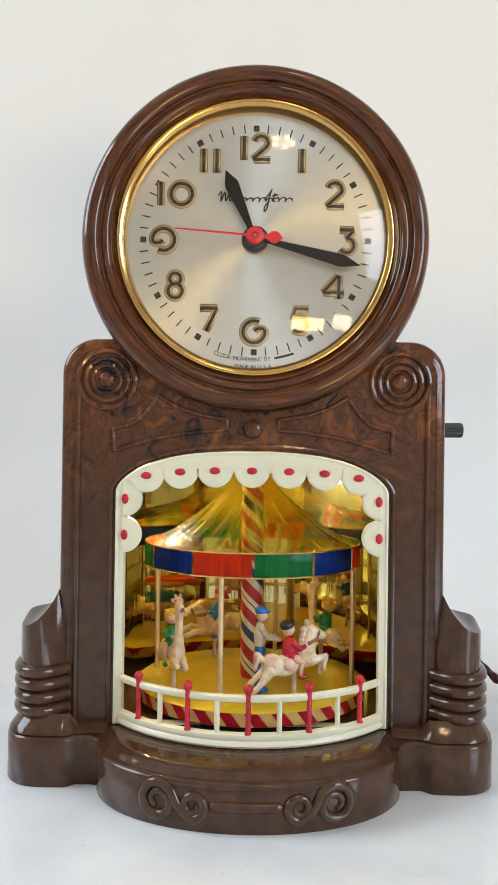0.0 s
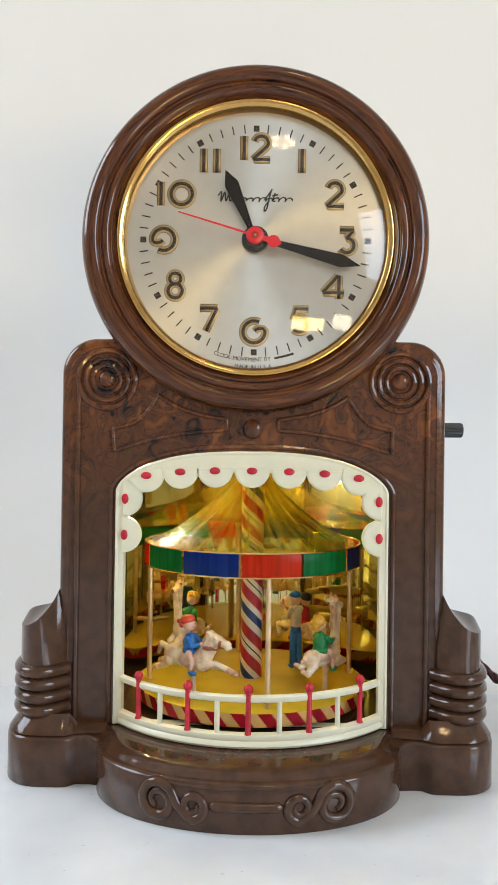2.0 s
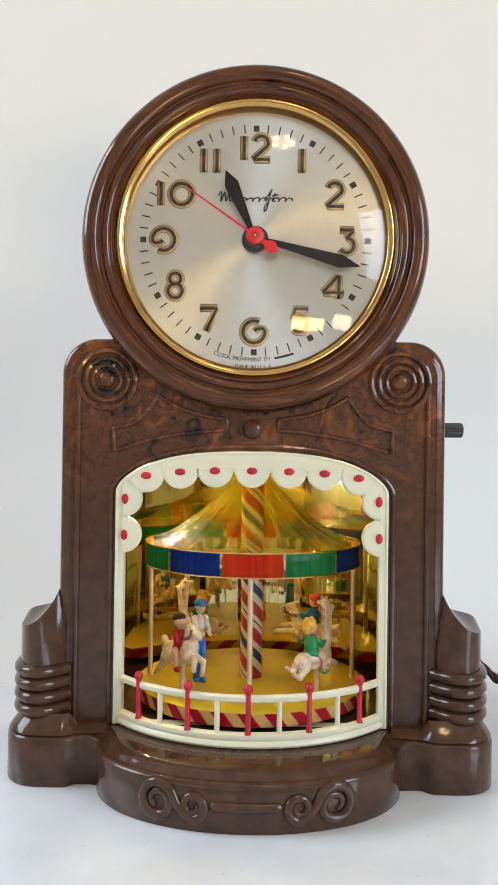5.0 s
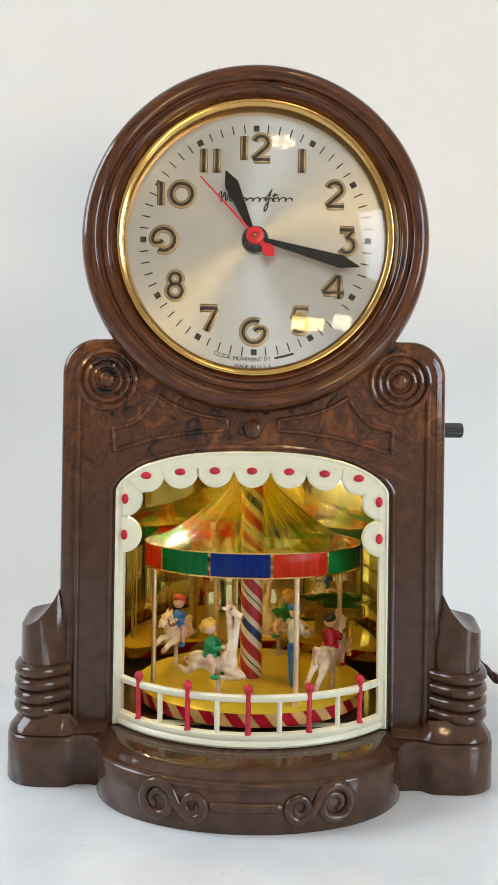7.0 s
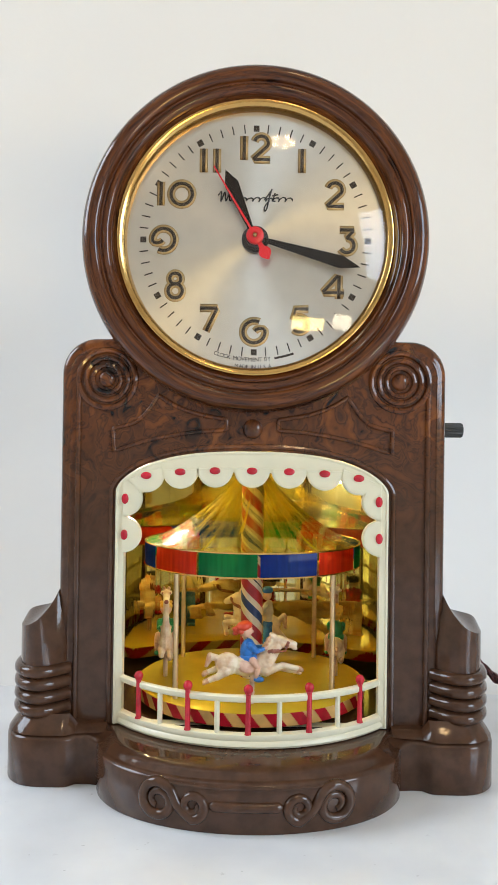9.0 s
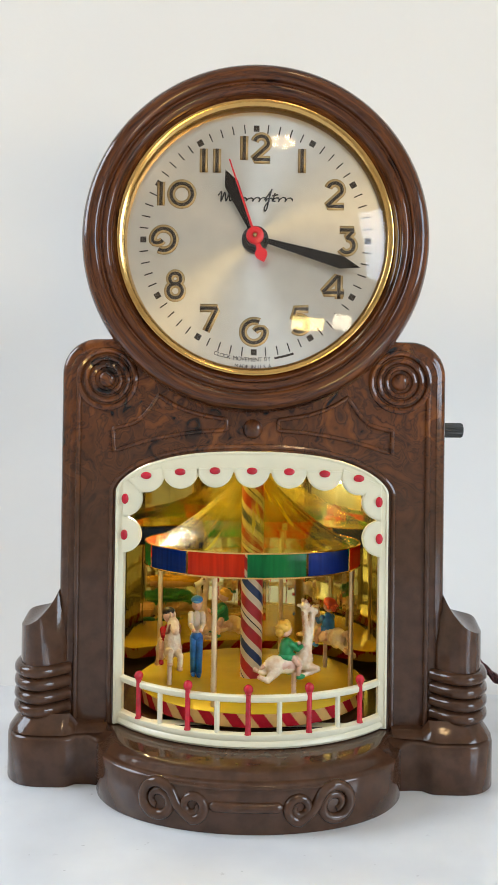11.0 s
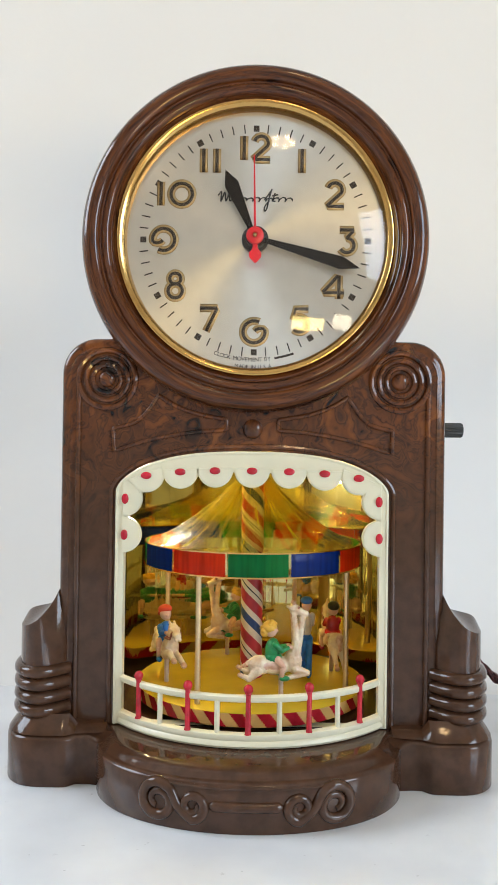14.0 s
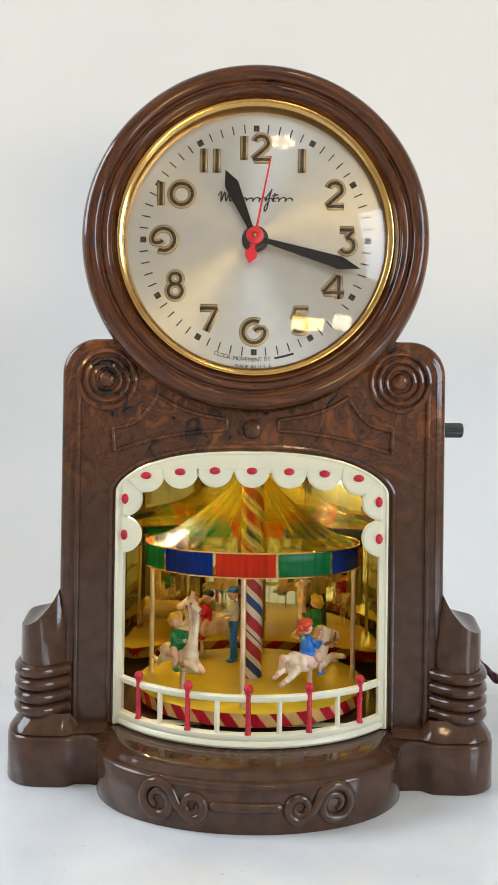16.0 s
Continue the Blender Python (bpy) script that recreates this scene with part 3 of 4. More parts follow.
def hand_mesh(shape, y0, y1):
    bm = bmesh.new()
    slab(bm, shape, y0, y1)
    return bm


def build_hands(clock):
    bm = bmesh.new()
    lathe(bm, [(4.8, -1.3), (4.8, -3.4), (4.0, -4.2), (3.4, -4.4), (3.4, -7.0), (0.4, -7.0)], "y", (0, 0, DZ), 40)
    part("hub", bm, BLACK, clock, "black hub")
    hour = hand_mesh([(-0.9, 3), (-2.6, 21.4), (0, 26.8), (2.6, 21.4), (0.9, 3)], -4.6, -4.2)
    h = part("hour_hand", hour, HAND, clock, "dark brown lance-shaped hand", smooth=False)
    h.location, h.rotation_euler = V(0, 0, DZ), (0, radians(335.9), 0)
    mi = hand_mesh([(-0.8, 3), (-2.3, 32), (0, 39.0), (2.3, 32), (0.8, 3)], -5.8, -5.4)
    mh = part("minute_hand", mi, HAND, clock, "dark brown lance-shaped hand", smooth=False)
    mh.location = V(0, 0, DZ)
    bm = bmesh.new()
    slab(bm, [(-0.42, 0), (-0.24, 28.6), (0.24, 28.6), (0.42, 0)], -8.3, -8.1)
    slab(bm, [(-0.7, 0), (0.7, 0), (0.9, -4.2)] + arc(0, -6.9, 2.2, 60, -50, 8) + [(0, -10.0)] + arc(0, -6.9, 2.2, 230, 120, 8) + [(-0.9, -4.2)], -8.3, -8.1)
    lathe(bm, [(3.1, -7.4), (3.1, -8.6), (2.6, -9.0), (1.2, -9.1), (1.1, -8.8), (0.2, -8.8)], "y", (0, 0, 0), 32)
    sh = part("second_hand", bm, REDHAND, clock, "thin red sweep hand with drop-shaped tail")
    sh.location = V(0, 0, DZ)
    bm = bmesh.new()
    ball(bm, (0, -9.0, 0), (0.9, 0.6, 0.9), seg=14)
    part("centre_pin", bm, BRASS, sh, "small brass pin")
    return mh, sh


# ---------- plinth, columns and ornament ----------
def plan_half(off):
    """Half plan of the plinth from the middle of the bow to the back, moved in by off."""
    pts = [((53 - off) * math.sin(a), -8 - (35 - off) * math.cos(a)) for a in (math.pi / 2 * i / 22 for i in range(0, 22))]
    pts += [(53.4 - off, -9.0 + off * 0.4), (57, -8.6 + off), (61.0, -8.8 + off)]
    pts += [(63.4, -11.2 + off), (66, -11.8 + off), (73, -11.8 + off)]
    pts += [(74 + (13.6 - off) * math.sin(a), 2 - (13.8 - off) * math.cos(a)) for a in (math.pi / 2 * i / 10 for i in range(1, 11))]
    pts += [(87.6 - off, 20), (87.6 - off, 60)]
    return pts


def build_plinth(clock):
    bm = bmesh.new()
    prof = [(0.4, 0.0), (0.0, 0.5), (0.0, 14.2), (0.5, 15.2), (2.0, 15.6), (2.6, 15.9), (3.6, 17.0), (5.4, 18.1), (7.6, 18.6)]
    rings = []
    for off, z in prof:
        half = plan_half(off)
        lo = half + [(-x, y) for x, y in reversed(half[1:])]
        rings.append([V(x, y, z if abs(x) < 54 else min(18.6, z * 1.12)) for x, y in lo])
    bridge(bm, rings, caps=True)
    part("plinth", bm, BAKELITE, clock, "glossy brown bakelite bow-fronted plinth", angle=50)
    for s in (-1, 1):
        # flared shoe under the column
        bm = bmesh.new()
        rings = []
        for off, z in ((0, 17.8), (0.4, 18.6), (1.6, 20.4), (3.4, 22.6), (4.6, 24)):
            lo = [(50.9, -6.6 + off), (58, -8.2 + off), (61.4, -8.4 + off), (63.6, -10.6 + off), (66, -11.4 + off)]
            lo += [(74 + (13.2 - off) * math.sin(a), 2 - (13.4 - off) * math.cos(a)) for a in (math.pi / 2 * i / 10 for i in range(0, 11))]
            lo += [(87.2 - off, 55), (50.9, 55)]
            rings.append([V(s * x, y, z if x > 63 else 17.8 + (z - 17.8) * 0.35) for x, y in lo])
        bridge(bm, rings, caps=True)
        part("column_shoe", bm, BAKELITE, clock)
        # column: a rounded upright with a scooped sloping top
        bm = bmesh.new()
        def front(x):
            if x < 75:
                return -7.0 + 8.0 * ((75 - x) / 8.8) ** 1.6
            return 9 - 16 * math.sqrt(max(0.0, 1 - ((x - 75) / 9.8) ** 2))
        cols = [66.2 + (84.8 - 66.2) * math.sin(math.pi / 2 * i / 24) for i in range(25)]
        plan = [(x, front(x)) for x in cols] + [(84.8, 12), (66.2, 12)]

        def top(x, y):
            t = min(84.8 - x, 16.2)
            sweep = 0.035 * t * t + 0.05 * t + max(0.0, t - 9.0) ** 2.2 * 0.10
            return 53.7 + sweep + 0.34 * (y - front(x)) * max(0.0, 1 - t / 15)

        def lean(x, y):
            return y + (12 - y) * 0.42 * max(0.0, min(1.0, (74.8 - x) / 5.2))
        dense = densify(plan, 1.2)
        bridge(bm, [[V(s * x, y, 20) for x, y in dense], [V(s * x, y, 40) for x, y in dense], [V(s * x, y, 48) for x, y in dense], [V(s * x, lean(x, y), top(x, y)) for x, y in dense]])
        bridge(bm, [[V(s * x, lean(x, front(x) + (12 - front(x)) * j / 6), top(x, front(x) + (12 - front(x)) * j / 6)) for x in cols] for j in range(7)], closed=False)
        part("column", bm, BAKELITE, clock, angle=50)
        for k in range(4):
            bm = bmesh.new()
            band = [(66.0, 0.5)] + plan[1:26]
            tube(bm, [(s * x, y, 38.6 - 4.6 * k) for x, y in band], 2.3, 12)
            part("column_ring", bm, BAKELITE, clock)
    # scrollwork on the bow
    bm = bmesh.new()
    for s in (-1, 1):
        big = [(27.6 + r * math.cos(radians(g)), 8.2 + r * math.sin(radians(g))) for r, g in ((1.8 + 4.1 * i / 40, -430 + 520 * i / 40) for i in range(41))]
        small = [(16.6 + r * math.cos(radians(g)), 8.0 + r * math.sin(radians(g))) for r, g in ((4.1 - 2.6 * i / 30, -90 - 480 * i / 30) for i in range(31))]
        link = [tuple(v) for v in smooth_line([big[-1], (24.0, 12.4), (21.2, 7.6), small[0]], 6)][1:-1]
        p = big + link + small
        tube(bm, [(s * x, bulge_y(x) + 0.1, z) for x, z in p], [1.0 + 0.8 * min(1, i / 25) - 0.7 * max(0, (i - len(p) + 31) / 30) for i in range(len(p))], 14)
    xs = [-11.6 + 23.2 * i / 16 for i in range(17)]
    rings = []
    for i, x in enumerate(xs):
        k = min(1.0, min(i, 16 - i) / 1.5 + 0.45)
        rings.append([V(x, bulge_y(x) + 0.4 - 1.8 * max(-0.4, math.sin(g)) * k, 8.5 + 1.75 * math.cos(g) * k) for g in (2 * math.pi * j / 14 for j in range(14))])
    bridge(bm, rings, caps=True)
    xs = [-27 + 54 * i / 24 for i in range(25)]
    tube(bm, [(x, bulge_y(x) + 0.1, 14.2) for x in xs], 0.6, 6)
    part("scrollwork", bm, BAKELITE, clock)


# ---------- window surround, rail and inner chamber ----------
def build_surround(clock):
    bm = bmesh.new()
    outer = densify(window_loop(-0.2), 2.5)
    inner = []
    for x, z in window_loop(-0.2):
        inner.append((max(-46.3, min(46.3, x)), min(z, 110.4 - 19.0 * (abs(x) / 46.3) ** 6)))
    inner = densify(inner, 2.5)
    slab(bm, outer, -1.0, 4.0, [[(x, max(z, 19.03)) for x, z in inner]])
    # rounded lip round the outside
    tube(bm, [(x, -0.75, z) for x, z in window_loop(-0.75)], 0.6, 8)
    part("surround", bm, CREAM, clock, "cream plastic window surround", angle=30)
    # scalloped valance
    spots = [(x, 111.4 - 0.000038 * abs(x) ** 3, -90) for x in (-38.4, -26.0, -13.4, 0.0, 13.4, 26.2, 38.6)]
    spots = [(x, z, -90 + (0 if abs(x) < 30 else (22 if x > 0 else -22) * -1)) for x, z, _ in spots]
    spots += [(-46.2, 100.4, 0), (-46.4, 87.4, 0), (46.2, 100.4, 180), (46.4, 87.2, 180)]
    for x, z, a in spots:
        bm = bmesh.new()
        m = Matrix.Rotation(radians(a + 90), 2)
        lo = [tuple(m @ Vector(p) + Vector((x, z))) for p in [(6.5, 0.9)] + arc(0, 0, 6.5, 0, -180, 20) + [(-6.5, 0.9)]]
        lift = 0.25 if 30 < abs(x) < 45 else 0.0 if abs(x) < 30 else 0.12
        slab(bm, lo, -1.6 - lift, 0.6 + lift)
        bmesh.ops.bevel(bm, geom=[e for e in bm.edges if abs(e.verts[0].co.y - e.verts[1].co.y) < 1e-6 and e.verts[0].co.y < 0 and len(e.link_faces) == 2 and e.calc_face_angle(0) > 1], offset=0.0005, segments=2, affect="EDGES")
        sc = part("scallop", bm, CREAM, clock, angle=30)
        bm = bmesh.new()
        d = m @ Vector((0, -0.4))
        ball(bm, (x + d.x, -1.75 - lift, z + d.y), (2.0 if abs(x) < 45 else 1.3, 0.8, 1.3 if abs(x) < 45 else 1.9), seg=14)
        part("red_dot", bm, RED, sc, "red painted dot")

    def on_arc(deg, r=WIN_R - 1.6):
        return r * math.sin(radians(deg)), AX - r * math.cos(radians(deg))
    # bowed sill and its top moulding
    bm = bmesh.new()
    degs = [-53 + 106 * i / 40 for i in range(41)]
    prof = [(59.0, 19.0), (61.6, 19.0), (62.2, 19.8), (62.0, 20.8), (61.4, 21.4), (61.8, 22.2), (61.6, 23.4), (60.8, 23.9), (59.4, 23.9), (59.0, 23.0)]
    bridge(bm, [[V(*on_arc(g, r), z) for r, z in prof] for g in degs], caps=True)
    part("sill", bm, CREAM, clock)
    bm = bmesh.new()
    bridge(bm, [[V(*on_arc(g, r), z) for r, z in ((59.4, 34.2), (61, 34.2), (61.4, 34.8), (61.4, 36.0), (60.9, 36.5), (59.6, 36.5))] for g in degs], caps=True)
    part("handrail", bm, CREAM, clock)
    for g in (-39.6, -19.7, 0, 19.7, 39.6):
        x, y = on_arc(g, 61.0)
        bm = bmesh.new()
        tube(bm, [(x, y, 23.6), (x, y, 24.6), (x, y, 30), (x, y, 37.6)], [1.2, 0.95, 0.9, 0.9], 10)
        lathe(bm, [(0.85, 36.8), (1.2, 37.1), (1.1, 37.5)], "z", (x, y, 0), 12)
        ball(bm, (x, y, 38.6), (1.6, 1.6, 1.7), seg=14)
        part("rail_post", bm, RED, clock, "red post with ball finial")
    for g in (-30.5, -10, 10, 30.5):
        x, y = on_arc(g, 60.4)
        bm = bmesh.new()
        tube(bm, [(x, y, 23.6), (x, y, 34.6)], 0.9, 8)
        part("baluster", bm, CREAM, clock)


def build_chamber(clock):
    bm = bmesh.new()
    r, cy = 60.0, AX - 6
    degs = [-24 + 228 * i / 90 for i in range(91)]
    bridge(bm, [[V((r + t) * math.cos(radians(g)), cy + (r + t) * math.sin(radians(g)), z) for g in degs] for t, z in ((0, 17.4), (0, 60), (0, 123), (0.6, 123), (0.6, 17.4))], closed=False)
    part("backdrop_foil", bm, MIRROR, clock, "curved mirrored gold foil backdrop")
    bm = bmesh.new()
    lathe(bm, [(0.5, 17.4), (62, 17.4), (62, 16.4), (0.5, 16.4)], "z", (0, AX, 0), 64)
    part("chamber_floor", bm, DARK, clock)
    bm = bmesh.new()
    slab(bm, [(-60, 123.5), (60, 123.5), (60, 125), (-60, 125)], 5.5, 97)
    part("chamber_top", bm, CREAM, clock, smooth=False)


def build_bulb(clock):
    """The little lamp that lights the chamber, behind the canopy."""
    bm = bmesh.new()
    tube(bm, [(-45, 58, 123.4), (-45, 58, 108.5)], 2.8, 14)
    sock = part("lamp_socket", bm, BRASS, clock)
    bm = bmesh.new()
    ball(bm, (-45, 58, 104.4), (3.7, 3.7, 4.3), seg=20)
    part("lamp_bulb", bm, BULBGLASS, sock, "small glowing bulb")


def build_knob_and_cord(clock):
    bm = bmesh.new()
    rings = []
    for x, r in ((68, 1.6), (72, 1.6), (72.2, 2.9), (72.8, 3.1), (87.6, 3.1), (88.2, 2.7), (88.3, 0.3)):
        rings.append([V(x, 50 + r * (1 if k % 2 else 0.9) * math.cos(2 * math.pi * k / 36), 128 + r * (1 if k % 2 else 0.9) * math.sin(2 * math.pi * k / 36)) for k in range(36)])
    bridge(bm, rings, caps=True)
    part("switch_knob", bm, KNOB, clock, "black ribbed knob")
    bm = bmesh.new()
    for ph in (0, math.pi):
        p = smooth_line([(60, 98, 30), (80, 104, 31), (104, 98, 20), (120, 88, 8), (150, 80, 3), (230, 100, 2.6), (330, 96, 2.6)], 24)
        tube(bm, [(v.x, v.y + 1.1 * math.cos(ph + i * 0.5), v.z + 1.4 + 1.1 * math.sin(ph + i * 0.5)) for i, v in enumerate(p)], 1.3, 6)
    part("power_cord", bm, CORD, clock, "maroon twisted cloth power cord")


# ---------- the carousel ----------
Z_DISC = 25.8
TURN_RATE = 56.96     # degrees a second


def spot(r, deg, z=0.0):
    """A place on the turntable, degrees from the front towards the right."""
    return r * math.sin(radians(deg)), -r * math.cos(radians(deg)), z


def figure_pose(r, deg, yaw=0):
    x, y, _ = spot(r, deg)
    return pose(x * 0.001, y * 0.001, Z_DISC * 0.001, 0, 0, deg + yaw)


def remeshed(bm, voxel):
    """Melts overlapping lumps into one cast shape."""
    me = bpy.data.meshes.new("cast")
    bm.to_mesh(me)
    bm.free()
    ob = new("cast", me)
    md = ob.modifiers.new("r", "REMESH")
    md.mode, md.voxel_size = "VOXEL", voxel * 0.001
    sm = ob.modifiers.new("s", "SMOOTH")
    sm.iterations, sm.factor = 2, 0.5
    got = bpy.data.meshes.new_from_object(ob.evaluated_get(bpy.context.evaluated_depsgraph_get()))
    out = bmesh.new()
    out.from_mesh(got)
    bpy.data.objects.remove(ob)
    bpy.data.meshes.remove(me)
    bpy.data.meshes.remove(got)
    return out


def stained(bm, *washes):
    """Paints the faces near given places with the second, third ... material."""
    for k, spots in enumerate(washes, 1):
        for f in bm.faces:
            c = f.calc_center_median() * 1000
            if any((c - Vector(p)).length < r for p, r in spots):
                f.material_index = k
    return bm


def horse_washes(rear):
    if rear:
        dark = [((-17.8, s * 1.8, 4.9 + s), 1.7) for s in (-1, 1)] + [((11.2, s * 1.9, 9.8 - s), 1.5) for s in (-1, 1)]
        dark += [((2.8 - 0.3 * i, 0, 26.4 - 1.9 * i), 1.5) for i in range(5)] + [((-15.4, 0, 17.4 - 1.6 * i), 1.5) for i in range(4)]
        bridle = [((9.6 - 0.25 * i, s * 2.3, 25.6 - 0.7 * i), 0.8) for s in (-1, 1) for i in range(5)] + [((8.4 - 0.85 * i, s * 2.5, 22.8 - 0.35 * i), 0.8) for s in (-1, 1) for i in range(5)]
    else:
        dark = [((-17.4, s * 1.8, 9.6 + s), 1.7) for s in (-1, 1)] + [((17.8, s * 1.9, 11.4 - s), 1.6) for s in (-1, 1)]
        dark += [((5.8 - 0.9 * i, 0, 23.6 - 1.6 * i), 1.5) for i in range(4)] + [((-16.0, 0, 17.4 - 1.4 * i), 1.5) for i in range(3)]
        bridle = [((13.0 - 0.25 * i, s * 2.1, 22.4 - 0.75 * i), 0.8) for s in (-1, 1) for i in range(5)] + [((12.0 - 1.0 * i, s * 2.4, 19.4), 0.8) for s in (-1, 1) for i in range(7)]
    saddle = [((-1.8 + dx, s * 3.5, 14.4 + dz), 1.5) for s in (-1, 1) for dx in (-2, 0, 2) for dz in (-1.2, 0.8)] + [((-2.2, 0, 17.2), 3.0)]
    return dark, saddle, bridle


def giraffe_washes():
    dark = [((-15.8, s * 1.7, 12.0 + s), 1.5) for s in (-1, 1)] + [((1.4, s * 1.7, 8.6 - s * 0.5), 1.4) for s in (-1, 1)] + [((4.3, e * 1.0, 36.8), 1.0) for e in (-1, 1)]
    dark += [((3.6, 0, 32 - 1.5 * i), 1.0) for i in range(6)] + [((-14, 0, 13.8), 1.4)]
    saddle = [((-3.6 + dx, s * 3.4, 14.0), 1.6) for s in (-1, 1) for dx in (-2, 0, 2)]
    nose = [((10.2, 0, 32.0), 0.9)] + [((6.2, e * 1.8, 34.9), 0.55) for e in (-1, 1)]
    return dark, saddle, nose


def horse_lumps(rear):
    bm = bmesh.new()
    if rear:
        ball(bm, (-8.6, 0, 13.8), (4.6, 3.4, 4.2), (0, 20, 0))
        ball(bm, (-2.0, 0, 13.2), (6.6, 3.1, 3.7), (0, -18, 0))
        ball(bm, (4.6, 0, 16.2), (4.4, 3.2, 4.4))
        limb(bm, (5.2, 0, 18), (6.6, 0, 24.6), 3.4, 2.5)
        limb(bm, (6.6, 0, 25.6), (11.6, 0, 23.4), 2.3, 1.5)
        ball(bm, (5.0, 0.8, 28.2), (0.9, 0.5, 1.7))
        ball(bm, (5.0, -0.8, 28.2), (0.9, 0.5, 1.7))
        for i in range(5):
            ball(bm, (3.6 - 0.3 * i, 0, 26 - 1.9 * i), (1.6, 1.2, 1.5))
        for s in (-1, 1):
            limb(bm, (-10, s * 1.7, 12), (-13.6, s * 1.8, 8.6 + s), 2.3, 1.2)
            limb(bm, (-13.6, s * 1.8, 8.6 + s), (-17.4, s * 1.8, 5.2 + s), 1.2, 1.0)
            limb(bm, (6.2, s * 1.8, 14.4), (12.2, s * 1.9, 15.2 - s), 1.8, 1.1)
            limb(bm, (12.2, s * 1.9, 15.2 - s), (11.2, s * 1.9, 10.6 - s), 1.1, 1.0)
        limb(bm, (-12, 0, 15.4), (-14.6, 0, 17.6), 1.3, 1.5)
        limb(bm, (-14.6, 0, 17.6), (-15.4, 0, 12.6), 1.5, 0.7)
    else:
        ball(bm, (-9.0, 0, 14.6), (4.8, 3.4, 4.1), (0, 12, 0))
        ball(bm, (-2.0, 0, 13.6), (7.0, 3.2, 3.6))
        ball(bm, (4.0, 0, 14.2), (4.4, 3.2, 4.2))
        limb(bm, (5.4, 0, 16), (9.0, 0, 21.4), 3.2, 2.4)
        limb(bm, (9.2, 0, 22.6), (15.2, 0, 21.2), 2.3, 1.5)
        ball(bm, (7.6, 0.9, 24.6), (1.6, 0.5, 1.0), (0, 25, 0))
        ball(bm, (7.6, -0.9, 24.6), (1.6, 0.5, 1.0), (0, 25, 0))
        for i in range(4):
            ball(bm, (6.6 - 0.9 * i, 0, 23 - 1.6 * i), (1.7, 1.2, 1.4))
        for s in (-1, 1):
            limb(bm, (-10, s * 1.7, 12.6), (-12.6, s * 1.8, 11.4 + s), 2.3, 1.3)
            limb(bm, (-12.6, s * 1.8, 11.4 + s), (-17, s * 1.8, 9.8 + s), 1.3, 1.0)
            limb(bm, (5, s * 1.8, 12), (11, s * 1.9, 13.2 - s), 1.9, 1.2)
            limb(bm, (11, s * 1.9, 13.2 - s), (17.0, s * 1.9, 11.8 - s), 1.2, 1.1)
        limb(bm, (-12.4, 0, 16.6), (-15.4, 0, 17.4), 1.2, 1.4)
        limb(bm, (-15.4, 0, 17.4), (-16.8, 0, 14.0), 1.4, 0.7)
    # saddle, blanket, bridle and hooves
    ball(bm, (-2.2, 0, 16.0), (3.6, 3.3, 1.6))
    for s in (-1, 1):
        ball(bm, (-1.8, s * 2.9, 14.2), (3.2, 0.7, 2.6), (s * 14, 0, 0))
        tube(bm, [(0.8, s * 3.2, 16.4), (1.6, s * 3.5, 13.6), (1.2, s * 2.6, 10.8)], 0.5, 6)
        if rear:
            tube(bm, [(9.6, s * 1.9, 25.6), (8.6, s * 2.3, 22.8), (5.0, s * 2.6, 21.4)], 0.45, 6)
            ball(bm, (8.6, s * 1.7, 25.4), (0.7, 0.5, 0.6))
            ball(bm, (-17.8, s * 1.8, 4.9 + s), (1.3, 1.2, 0.9), (0, -40, 0))
            ball(bm, (11.2, s * 1.9, 10.0 - s), (1.2, 1.2, 0.9))
        else:
            tube(bm, [(13.0, s * 1.8, 22.4), (12.0, s * 2.1, 19.4), (6.0, s * 2.7, 19.0)], 0.45, 6)
            ball(bm, (11.0, s * 1.9, 23.2), (0.7, 0.5, 0.6))
            ball(bm, (-17.4, s * 1.8, 9.6 + s), (1.3, 1.2, 0.9), (0, -60, 0))
            ball(bm, (17.6, s * 1.9, 11.6 - s), (1.4, 1.3, 0.9), (0, 30, 0))
            ball(bm, (15.6, s * 0.8, 20.0), (1.1, 0.7, 0.8))
    return bm


